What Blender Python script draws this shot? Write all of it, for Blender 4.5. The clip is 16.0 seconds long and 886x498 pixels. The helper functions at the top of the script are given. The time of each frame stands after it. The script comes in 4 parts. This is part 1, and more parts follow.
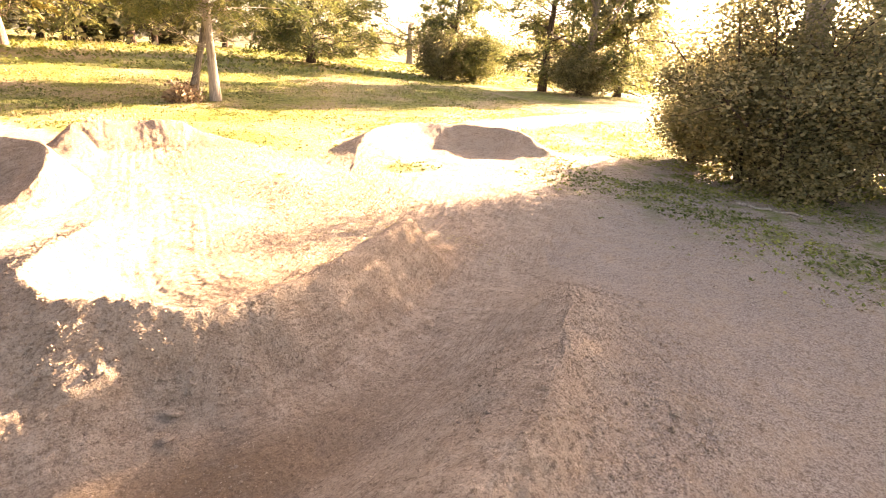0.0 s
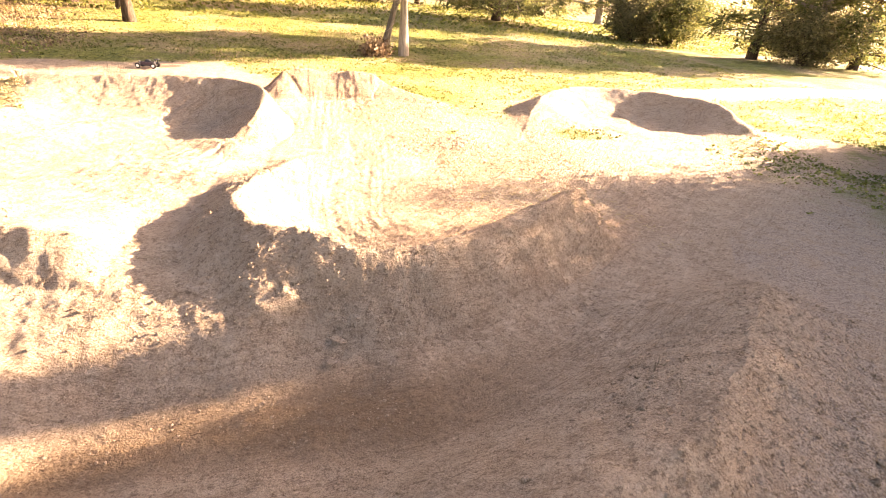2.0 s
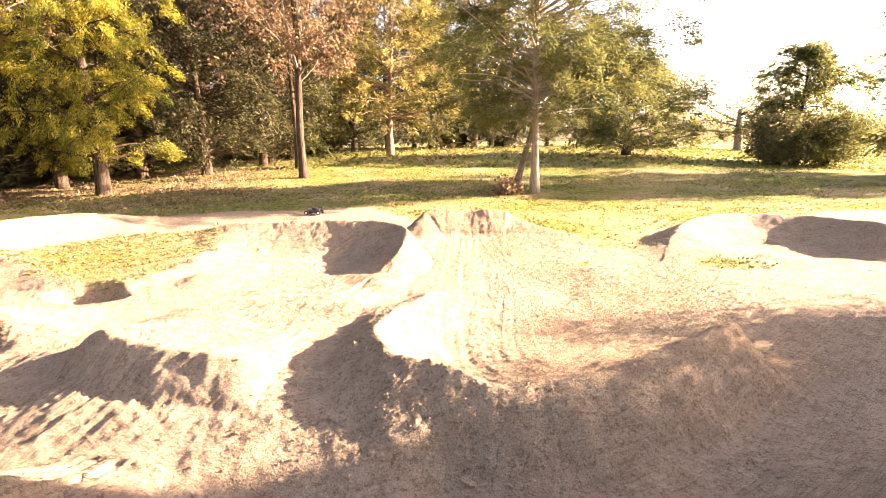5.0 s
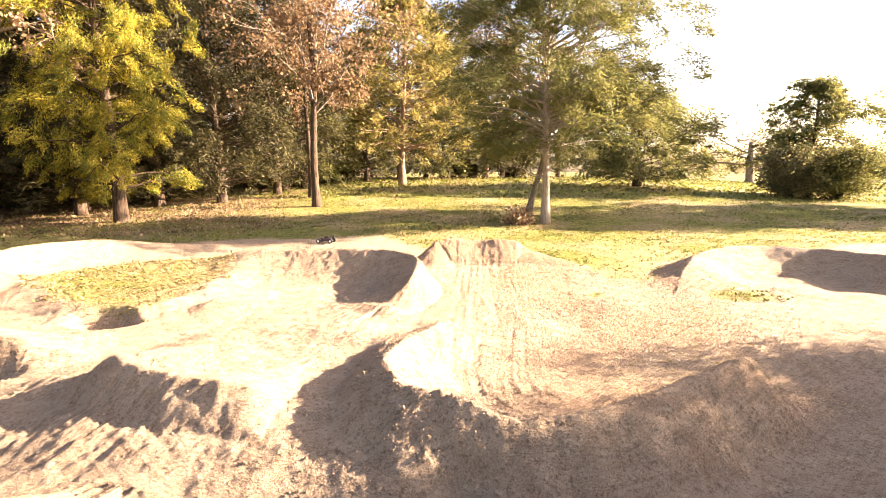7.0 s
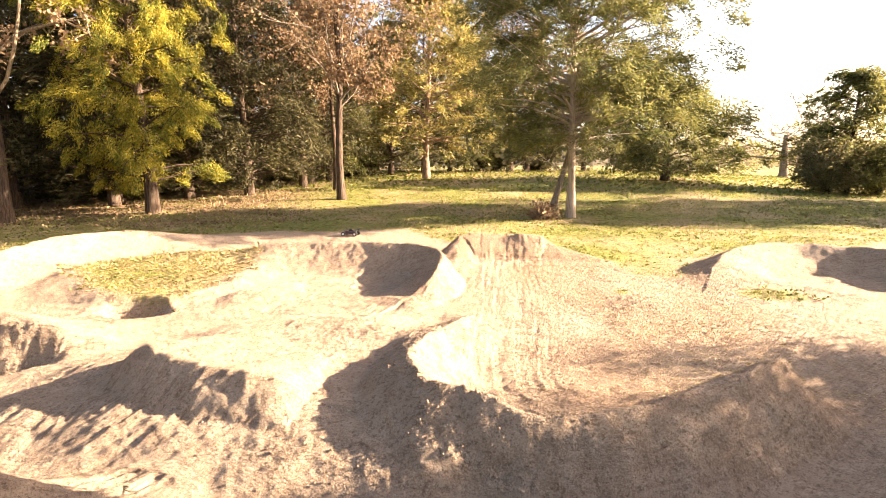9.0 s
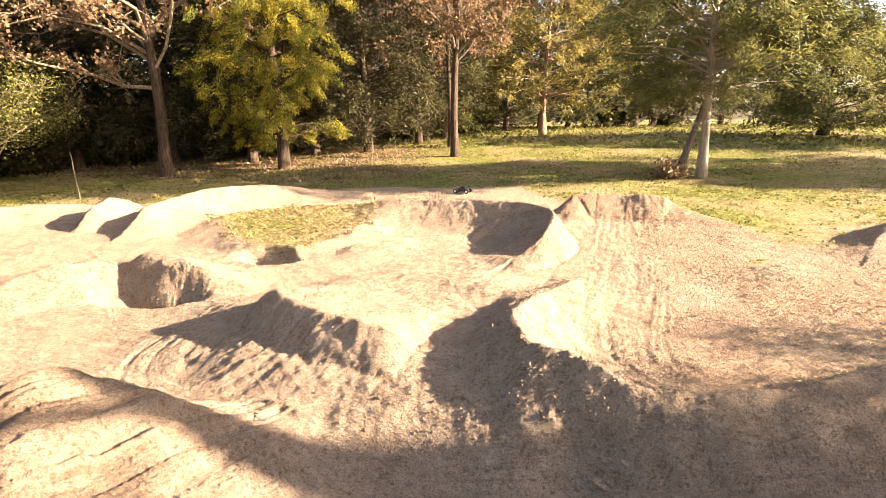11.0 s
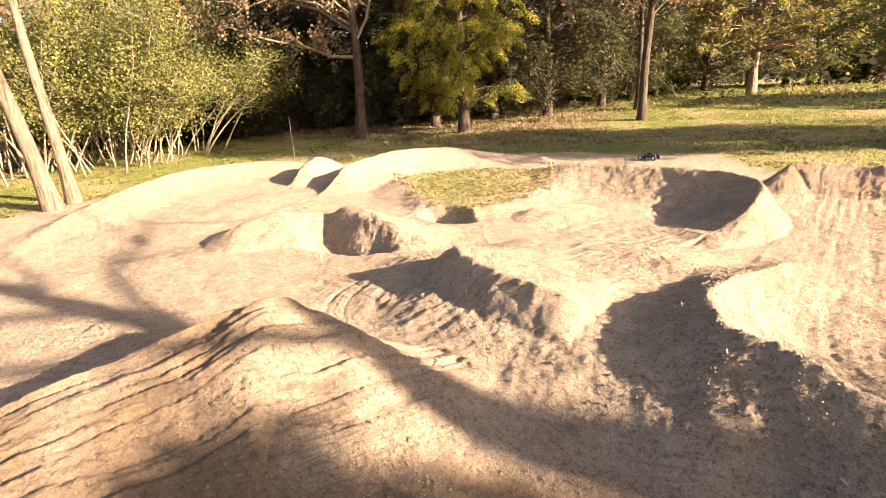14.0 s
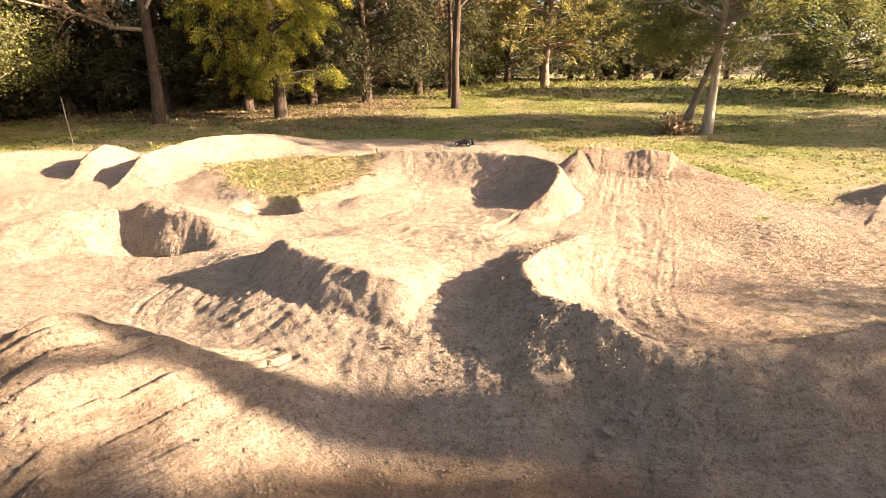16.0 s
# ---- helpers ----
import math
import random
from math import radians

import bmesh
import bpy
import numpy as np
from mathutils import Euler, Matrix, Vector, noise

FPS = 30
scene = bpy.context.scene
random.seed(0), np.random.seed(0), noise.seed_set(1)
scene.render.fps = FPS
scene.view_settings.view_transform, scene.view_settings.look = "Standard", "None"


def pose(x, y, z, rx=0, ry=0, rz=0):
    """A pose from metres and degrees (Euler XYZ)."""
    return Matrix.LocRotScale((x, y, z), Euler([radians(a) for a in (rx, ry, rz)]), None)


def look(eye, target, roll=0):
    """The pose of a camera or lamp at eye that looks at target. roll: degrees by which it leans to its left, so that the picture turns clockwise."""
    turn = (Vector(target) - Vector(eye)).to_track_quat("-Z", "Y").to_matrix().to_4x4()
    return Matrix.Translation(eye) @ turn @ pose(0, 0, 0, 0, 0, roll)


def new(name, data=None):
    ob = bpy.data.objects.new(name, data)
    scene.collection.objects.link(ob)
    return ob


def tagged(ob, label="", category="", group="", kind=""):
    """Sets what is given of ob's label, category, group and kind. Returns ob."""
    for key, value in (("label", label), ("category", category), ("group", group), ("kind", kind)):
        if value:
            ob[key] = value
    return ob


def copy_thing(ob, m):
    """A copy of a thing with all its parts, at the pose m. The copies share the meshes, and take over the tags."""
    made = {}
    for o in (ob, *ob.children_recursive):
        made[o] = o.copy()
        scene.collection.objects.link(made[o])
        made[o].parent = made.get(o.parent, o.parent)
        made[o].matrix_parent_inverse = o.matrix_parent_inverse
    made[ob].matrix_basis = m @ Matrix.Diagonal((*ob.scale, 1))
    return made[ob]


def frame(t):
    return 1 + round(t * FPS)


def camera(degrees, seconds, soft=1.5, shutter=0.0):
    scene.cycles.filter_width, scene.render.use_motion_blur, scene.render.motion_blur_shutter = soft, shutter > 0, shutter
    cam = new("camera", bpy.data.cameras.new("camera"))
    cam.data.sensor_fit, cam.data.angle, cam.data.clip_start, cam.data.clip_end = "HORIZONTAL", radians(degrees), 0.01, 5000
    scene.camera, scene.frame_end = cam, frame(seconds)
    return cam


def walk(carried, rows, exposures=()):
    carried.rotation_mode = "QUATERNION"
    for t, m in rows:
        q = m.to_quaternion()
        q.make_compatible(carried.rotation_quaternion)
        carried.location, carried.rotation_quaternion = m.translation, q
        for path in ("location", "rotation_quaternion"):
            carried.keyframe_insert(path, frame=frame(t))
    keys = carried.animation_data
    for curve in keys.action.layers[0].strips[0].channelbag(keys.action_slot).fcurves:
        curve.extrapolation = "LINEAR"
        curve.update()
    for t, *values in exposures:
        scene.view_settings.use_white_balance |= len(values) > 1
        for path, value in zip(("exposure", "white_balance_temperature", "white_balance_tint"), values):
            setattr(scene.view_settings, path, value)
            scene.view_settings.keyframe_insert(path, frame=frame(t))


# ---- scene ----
cam = camera(82.11, 16.0, soft=0.6)
PATH = [
    (0.0, pose(0.063, -0.099, 2.106, 69.18, -3.31, -32.90)),
    (0.5, pose(0.053, -0.079, 2.101, 70.46, -3.20, -28.02)),
    (1.0, pose(0.056, -0.059, 2.092, 68.73, -3.31, -24.92)),
    (1.5, pose(0.052, -0.026, 2.074, 66.60, -3.59, -21.95)),
    (2.0, pose(0.042, 0.007, 2.063, 64.07, -3.84, -13.88)),
    (2.5, pose(0.047, 0.021, 2.066, 62.82, -1.99, -7.05)),
    (3.0, pose(0.052, 0.005, 2.079, 64.70, 0.16, -3.23)),
    (3.5, pose(0.046, -0.003, 2.088, 67.99, 0.85, -0.78)),
    (4.0, pose(0.044, -0.001, 2.092, 70.80, 0.41, 0.11)),
    (4.5, pose(0.038, -0.005, 2.094, 74.95, 0.00, 0.36)),
    (5.0, pose(0.034, -0.016, 2.103, 78.19, 0.61, 0.07)),
    (7.5, pose(0.024, -0.040, 2.119, 81.51, 0.09, 2.08)),
    (8.0, pose(0.009, -0.042, 2.126, 81.45, 0.05, 3.02)),
    (10.5, pose(0.021, 0.037, 2.127, 77.57, 0.45, 9.02)),
    (11.0, pose(0.037, 0.046, 2.128, 76.07, 0.74, 16.64)),
    (11.5, pose(-0.008, 0.034, 2.111, 75.13, 1.09, 24.09)),
    (12.0, pose(-0.051, 0.022, 2.115, 74.51, 0.56, 30.12)),
    (12.5, pose(-0.061, 0.009, 2.109, 74.75, 0.96, 34.28)),
    (13.0, pose(-0.069, 0.013, 2.097, 74.38, 0.85, 38.06)),
    (13.5, pose(-0.062, -0.004, 2.115, 73.53, 0.94, 39.55)),
    (14.0, pose(-0.068, 0.018, 2.099, 72.71, 1.99, 35.72)),
    (14.5, pose(-0.064, 0.033, 2.099, 71.84, 1.97, 30.05)),
    (15.0, pose(-0.070, 0.040, 2.104, 71.13, 1.86, 25.42)),
    (15.5, pose(-0.073, 0.049, 2.097, 71.10, 1.28, 21.75)),
    (16.0, pose(-0.092, 0.041, 2.096, 70.96, -0.19, 16.42)),
]
EXPOSURES = [(0.0, 3.95, 8300, 31), (2.0, 3.72, 8100, 31), (3.5, 3.56, 7850, 30), (5.0, 3.46, 7650, 29), (8.0, 3.23, 7500, 27), (11.0, 2.88, 7300, 23.5), (16.0, 2.71, 7100, 22)]
walk(cam, PATH, EXPOSURES)

# ---- light ----
SUN_ELEVATION = 19.0
world = bpy.data.worlds.new("sky")
scene.world = world
world.use_nodes = True
wn = world.node_tree.nodes
sky = wn.new("ShaderNodeTexSky")
sky.sky_type = "NISHITA"
sky.sun_disc = False
sky.sun_elevation = radians(SUN_ELEVATION)
sky.sun_rotation = radians(80)
sky.dust_density = 2.5
wn["Background"].inputs["Strength"].default_value = 0.06
world.node_tree.links.new(sky.outputs["Color"], wn["Background"].inputs["Color"])
sun = new("sun", bpy.data.lights.new("sun", "SUN"))
sun.data.energy = 5.0
sun.data.angle = radians(0.6)
sun.data.color = (1.0, 0.89, 0.70)
sun.matrix_world = look((59.1, 10.42, 60 * math.tan(radians(SUN_ELEVATION))), (0, 0, 0))


# ---- materials ----
class Nodes:
    """Small helper around one node material."""

    def __init__(self, name):
        self.mat = bpy.data.materials.new(name)
        self.mat.use_nodes = True
        self.nt = self.mat.node_tree
        self.bsdf = self.nt.nodes["Principled BSDF"]
        self.out = self.nt.nodes["Material Output"]

    def add(self, kind, **inputs):
        node = self.nt.nodes.new("ShaderNode" + kind)
        for key, value in inputs.items():
            self.set(node, key.replace("_", " "), value)
        return node

    def set(self, node, key, value):
        if isinstance(value, bpy.types.NodeSocket):
            self.nt.links.new(value, node.inputs[key])
        else:
            node.inputs[key].default_value = value

    def attr(self, name):
        node = self.nt.nodes.new("ShaderNodeAttribute")
        node.attribute_name = name
        return node.outputs["Fac"]

    def place(self, scale=(1, 1, 1), turn=0.0):
        geo = self.nt.nodes.new("ShaderNodeNewGeometry")
        m = self.nt.nodes.new("ShaderNodeMapping")
        m.inputs["Scale"].default_value = scale
        m.inputs["Rotation"].default_value = (0, 0, turn)
        self.nt.links.new(geo.outputs["Position"], m.inputs["Vector"])
        return m.outputs["Vector"]

    def noise(self, scale, detail=4.0, rough=0.6, vec=None):
        node = self.add("TexNoise", Scale=scale, Detail=detail, Roughness=rough)
        self.nt.links.new(vec if vec else self.place(), node.inputs["Vector"])
        return node.outputs["Fac"]

    def voronoi(self, scale, vec=None):
        node = self.add("TexVoronoi", Scale=scale)
        self.nt.links.new(vec if vec else self.place(), node.inputs["Vector"])
        return node.outputs["Distance"]

    def ramp(self, fac, *stops):
        node = self.nt.nodes.new("ShaderNodeValToRGB")
        els = node.color_ramp.elements
        while len(els) < len(stops):
            els.new(0.5)
        for el, (pos, col) in zip(els, stops):
            el.position = pos
            el.color = (*col, 1) if len(col) == 3 else col
        self.nt.links.new(fac, node.inputs["Fac"])
        return node.outputs["Color"]

    def level(self, fac, lo, hi):
        node = self.add("MapRange")
        node.inputs["From Min"].default_value, node.inputs["From Max"].default_value = lo, hi
        self.nt.links.new(fac, node.inputs["Value"])
        return node.outputs["Result"]

    def math(self, op, a, b):
        node = self.nt.nodes.new("ShaderNodeMath")
        node.operation = op
        self.set(node, 0, a)
        self.set(node, 1, b)
        return node.outputs["Value"]

    def mix(self, fac, a, b, how="MIX"):
        node = self.nt.nodes.new("ShaderNodeMix")
        node.data_type, node.blend_type = "RGBA", how
        self.set(node, 0, fac)
        for i, v in ((6, a), (7, b)):
            self.set(node, i, (*v, 1) if isinstance(v, tuple) and len(v) == 3 else v)
        return node.outputs[2]

    def bump(self, height, strength, distance):
        node = self.add("Bump", Strength=strength, Distance=distance)
        self.nt.links.new(height, node.inputs["Height"])
        self.nt.links.new(node.outputs["Normal"], self.bsdf.inputs["Normal"])

    def finish(self, color, rough=0.9, metal=0.0, specular=0.3):
        self.set(self.bsdf, "Base Color", (*color, 1) if isinstance(color, tuple) and len(color) == 3 else color)
        self.set(self.bsdf, "Roughness", rough)
        self.set(self.bsdf, "Metallic", metal)
        self.set(self.bsdf, "Specular IOR Level", specular)
        return self.mat


def earth_material():
    """Dry sandy clay, with red clay, damp brown tracks and thin grass cover, each by a mask on the mesh."""
    n = Nodes("dry_clay")
    big = n.noise(0.9, 5, 0.6)
    mid = n.noise(7, 6, 0.65)
    fine = n.noise(85, 4, 0.75)
    crumbly = n.attr("crumbly")
    sand = n.ramp(mid, (0.3, (0.315, 0.228, 0.152)), (0.52, (0.405, 0.306, 0.212)), (0.75, (0.48, 0.375, 0.27)))
    clay = n.ramp(mid, (0.3, (0.24, 0.15, 0.09)), (0.7, (0.375, 0.25, 0.16)))
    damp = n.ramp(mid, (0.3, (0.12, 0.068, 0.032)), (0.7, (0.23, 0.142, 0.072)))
    gravel = n.ramp(n.voronoi(68), (0.05, (0.12, 0.088, 0.062)), (0.3, (0.26, 0.20, 0.148)), (0.6, (0.38, 0.305, 0.235)))
    red = n.math("ADD", n.attr("clay"), n.level(big, 0.58, 0.78))
    red = n.math("MULTIPLY", red, n.level(mid, 0.25, 0.55))
    col = n.mix(red, sand, clay)
    col = n.mix(n.math("MULTIPLY", n.attr("gravel"), n.level(n.noise(3.5, 6, 0.75), 0.34, 0.54)), col, gravel)
    col = n.mix(n.math("MULTIPLY", n.level(n.noise(45, 3, 0.6), 0.56, 0.66), 0.5), col, (0.53, 0.425, 0.315))
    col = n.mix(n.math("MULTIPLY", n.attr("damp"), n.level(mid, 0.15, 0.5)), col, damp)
    grit = n.level(n.voronoi(75), 0.05, 0.4)
    col = n.mix(n.math("MULTIPLY", n.level(fine, 0.54, 0.38), 0.75), col, n.mix(0.6, col, (0.10, 0.065, 0.04)))
    lane = n.math("MULTIPLY", n.attr("lane"), n.level(n.noise(2.1, 4, 0.65), 0.36, 0.6))
    flow = n.add("CombineXYZ")
    n.set(flow, "X", n.attr("lane_run"))
    n.set(flow, "Y", n.attr("lane_off"))
    streak = n.noise(1.0, 6, 0.72, flow.outputs["Vector"])
    col = n.mix(n.math("MULTIPLY", lane, n.level(streak, 0.52, 0.36)), col, n.mix(0.45, col, (0.12, 0.072, 0.042)))
    # Dark flecks: clay cracks, and the small shadows between crumbs put into the colour.
    crack_shade = n.math("MULTIPLY", n.level(n.noise(26, 7, 0.8), 0.48, 0.39), n.math("ADD", 0.75, n.math("MULTIPLY", crumbly, 0.25)))
    col = n.mix(crack_shade, col, n.mix(0.7, col, (0.085, 0.052, 0.03)))
    turf_base = n.ramp(n.noise(5, 6, 0.7), (0.3, (0.085, 0.078, 0.026)), (0.5, (0.20, 0.205, 0.05)), (0.7, (0.30, 0.285, 0.078)))
    turf_base = n.mix(n.level(n.noise(0.35, 4, 0.6), 0.44, 0.64), turf_base, n.ramp(mid, (0.3, (0.30, 0.215, 0.11)), (0.7, (0.42, 0.32, 0.18))))
    turf_base = n.mix(n.math("MULTIPLY", n.level(n.noise(21, 5, 0.7), 0.52, 0.38), 0.75), turf_base, (0.075, 0.068, 0.026))
    edge = n.math("ADD", n.attr("turf"), n.math("MULTIPLY", n.math("SUBTRACT", n.noise(3.2, 6, 0.7), 0.5), 1.5))
    col = n.mix(n.math("MULTIPLY", n.level(edge, 0.35, 0.65), n.attr("turf")), col, turf_base)
    col = n.mix(n.math("MULTIPLY", n.attr("litter"), n.level(n.noise(1.3, 6, 0.7), 0.34, 0.54)), col, n.ramp(n.noise(26, 5, 0.7), (0.3, (0.05, 0.03, 0.018)), (0.7, (0.19, 0.12, 0.07))))
    moss = n.math("MULTIPLY", n.attr("moss"), n.level(n.noise(2.2, 6, 0.7), 0.48, 0.62))
    col = n.mix(moss, col, n.ramp(mid, (0.3, (0.10, 0.11, 0.03)), (0.7, (0.22, 0.22, 0.07))))
    crumb = n.noise(30, 6, 0.72)
    pebble = n.noise(62, 5, 0.8)
    relief = n.math("ADD", n.math("MULTIPLY", mid, 0.25), n.math("ADD", n.math("MULTIPLY", crumb, n.math("ADD", 0.27, n.math("MULTIPLY", crumbly, 0.3))), n.math("MULTIPLY", grit, 0.04)))
    relief = n.math("ADD", relief, n.math("MULTIPLY", pebble, n.math("ADD", 0.15, n.math("MULTIPLY", crumbly, 0.1))))
    relief = n.math("ADD", relief, n.math("MULTIPLY", n.math("MULTIPLY", streak, lane), 0.17))
    n.bump(relief, 1.0, 0.12)
    return n.finish(col, 0.95, 0, 0.15)


def bark_material(name, dark, light):
    n = Nodes(name)
    v = n.place((11, 11, 1.3))
    a = n.noise(2.2, 6, 0.7, v)
    col = n.ramp(a, (0.36, dark), (0.62, light))
    col = n.mix(n.level(n.noise(1.7, 4, 0.6), 0.5, 0.7), col, n.mix(0.5, col, light))
    n.bump(a, 1.0, 0.06)
    return n.finish(col, 0.95, 0, 0.1)


def leaf_material(name, dark, mid, light, through_light=0.45):
    n = Nodes(name)
    geo = n.nt.nodes.new("ShaderNodeNewGeometry")
    col = n.ramp(geo.outputs["Random Per Island"], (0.0, dark), (0.5, mid), (1.0, light))
    col = n.mix(n.level(n.noise(0.9, 3, 0.5), 0.38, 0.6), n.mix(0.6, col, dark), n.mix(0.25, col, light))
    n.finish(col, 0.7, 0, 0.25)
    tr = n.add("BsdfTranslucent", Color=col)
    mx = n.add("MixShader", Fac=through_light)
    n.nt.links.new(n.bsdf.outputs[0], mx.inputs[1])
    n.nt.links.new(tr.outputs[0], mx.inputs[2])
    n.nt.links.new(mx.outputs[0], n.out.inputs["Surface"])
    return n.mat


def plain_material(name, color, rough, metal=0.0, grain=40.0):
    n = Nodes(name)
    a = n.noise(grain, 4, 0.6)
    dark = tuple(c * 0.75 for c in color)
    n.bump(a, 0.1, 0.002)
    return n.finish(n.mix(n.level(a, 0.35, 0.65), dark, color), rough, metal, 0.4)


EARTH = earth_material()
BARK_DARK = bark_material("dark_bark", (0.03, 0.022, 0.016), (0.12, 0.085, 0.06))
BARK_GREY = bark_material("grey_bark", (0.10, 0.078, 0.058), (0.29, 0.24, 0.185))
BARK_RED = bark_material("reddish_bark", (0.12, 0.075, 0.05), (0.34, 0.24, 0.17))
BARK_PALE = bark_material("pale_bark", (0.19, 0.15, 0.11), (0.44, 0.37, 0.29))
BARK_TAN = bark_material("tan_bark", (0.08, 0.056, 0.038), (0.255, 0.185, 0.125))
TWIG = bark_material("dead_twigs", (0.12, 0.09, 0.06), (0.34, 0.27, 0.18))
CEDAR_GOLD = leaf_material("golden_cedar_leaf", (0.06, 0.09, 0.018), (0.25, 0.27, 0.04), (0.62, 0.47, 0.07), 0.5)
CEDAR_GREEN = leaf_material("green_cedar_leaf", (0.045, 0.058, 0.018), (0.14, 0.15, 0.045), (0.28, 0.255, 0.085))
CEDAR_OLIVE = leaf_material("olive_cedar_leaf", (0.07, 0.07, 0.018), (0.22, 0.20, 0.05), (0.42, 0.33, 0.11), 0.5)
# Browner than the other cedars; the woods' shade is also put into this colour.
CEDAR_SHADED = leaf_material("shaded_cedar_leaf", (0.024, 0.025, 0.012), (0.066, 0.062, 0.026), (0.15, 0.132, 0.055))
OAK_BROWN = leaf_material("dry_oak_leaf", (0.10, 0.06, 0.03), (0.23, 0.145, 0.075), (0.38, 0.265, 0.155))
THICKET = leaf_material("thicket_leaf", (0.05, 0.058, 0.015), (0.145, 0.15, 0.036), (0.29, 0.265, 0.08))
SCRUB = leaf_material("scrub_leaf", (0.08, 0.078, 0.035), (0.21, 0.19, 0.085), (0.37, 0.31, 0.15), 0.55)
TURF = leaf_material("turf_leaf", (0.06, 0.075, 0.016), (0.20, 0.215, 0.042), (0.37, 0.345, 0.10))
STRAW = leaf_material("dry_straw", (0.18, 0.12, 0.05), (0.38, 0.28, 0.13), (0.56, 0.44, 0.24), 0.25)
LITTER = leaf_material("fallen_leaf", (0.09, 0.055, 0.032), (0.20, 0.125, 0.07), (0.36, 0.25, 0.14), 0.1)


# ---- the lie of the land ----
def lattice(x, y, seed):
    """Smooth value noise from 0 to 1."""
    table = np.random.RandomState(seed).rand(256, 256)
    xi, yi = np.floor(x).astype(int), np.floor(y).astype(int)
    fx, fy = x - xi, y - yi
    fx, fy = fx * fx * (3 - 2 * fx), fy * fy * (3 - 2 * fy)
    a, b = table[xi % 256, yi % 256], table[(xi + 1) % 256, yi % 256]
    c, d = table[xi % 256, (yi + 1) % 256], table[(xi + 1) % 256, (yi + 1) % 256]
    return (a * (1 - fx) + b * fx) * (1 - fy) + (c * (1 - fx) + d * fx) * fy


def fbm(x, y, scale, octaves, seed, gain=0.5):
    total, amp, norm = 0, 1.0, 0
    for i in range(octaves):
        total = total + amp * (lattice(x * scale + 17.3 * i, y * scale - 9.1 * i, seed + i) - 0.5)
        norm += amp
        amp, scale = amp * gain, scale * 2.03
    return total / norm * 2


def lumps(x, y, scale, seed):
    """Rounded clods packed side by side, 0 in the cracks to 1 on top."""
    r = np.random.RandomState(seed)
    jx, jy, size = r.rand(256, 256), r.rand(256, 256), r.uniform(0.35, 1.0, (256, 256))
    u, v = x * scale, y * scale
    iu, iv = np.floor(u).astype(int), np.floor(v).astype(int)
    best = np.zeros(x.shape)
    for du in (-1, 0, 1):
        for dv in (-1, 0, 1):
            a, b = (iu + du) % 256, (iv + dv) % 256
            d2 = (u - iu - du - jx[a, b]) ** 2 + (v - iv - dv - jy[a, b]) ** 2
            best = np.maximum(best, size[a, b] * np.sqrt(np.clip(1 - d2 / 0.72, 0, 1)))
    return best


def step(v, lo, hi):
    q = np.clip((v - lo) / (hi - lo), 0, 1)
    return q * q * (3 - 2 * q)


def base_height(x, y):
    """The rise of the field away from the track."""
    s = np.maximum(0, y - 2)
    z = 1.5 * (1 - np.exp(-s * 0.033 / 1.5))
    hill = 0.75 * step(y, 13, 36) * (1 - step(x, 2 + 0.25 * y, 8 + 0.55 * y))
    return z + hill


def line_field(x, y, pts):
    """Distance to a line of points, which side of it, and the third number of the points along it."""
    best = np.full(x.shape, 1e9)
    val = np.zeros(x.shape)
    side = np.ones(x.shape)
    for (ax, ay, ah), (bx, by, bh) in zip(pts, pts[1:]):
        dx, dy = bx - ax, by - ay
        q = np.clip(((x - ax) * dx + (y - ay) * dy) / (dx * dx + dy * dy), 0, 1)
        px, py = x - ax - q * dx, y - ay - q * dy
        d = np.hypot(px, py)
        near = d < best
        best = np.where(near, d, best)
        val = np.where(near, ah + q * (bh - ah), val)
        side = np.where(near, np.where(dx * py - dy * px >= 0, 1, -1), side)
    return best, side, val


def near_line(x, y, pts, reach):
    """line_field over the part of the grid within reach of the line; far away elsewhere."""
    px, py = [p[0] for p in pts], [p[1] for p in pts]
    jj = np.flatnonzero((y[:, 0] > min(py) - reach - 0.3) & (y[:, 0] < max(py) + reach + 0.3))
    ii = np.flatnonzero((x[0] > min(px) - reach - 0.3) & (x[0] < max(px) + reach + 0.3))
    d, side, val = np.full(x.shape, 1e9), np.ones(x.shape), np.zeros(x.shape)
    box = (slice(jj[0], jj[-1] + 1), slice(ii[0], ii[-1] + 1))
    d[box], side[box], val[box] = line_field(x[box], y[box], pts)
    return d, side, val


def smooth_line(pts, n=5):
    """Catmull-Rom points along a line."""
    p = [Vector(q) for q in pts]
    p = [p[0] * 2 - p[1]] + p + [p[-1] * 2 - p[-2]]
    res = []
    for i in range(1, len(p) - 2):
        for k in range(n):
            t = k / n
            a, b, c, d = p[i - 1], p[i], p[i + 1], p[i + 2]
            res.append(tuple(0.5 * (2 * b + (c - a) * t + (2 * a - 5 * b + 4 * c - d) * t * t + (3 * b - a - 3 * c + d) * t ** 3)))
    return res + [tuple(p[-2])]


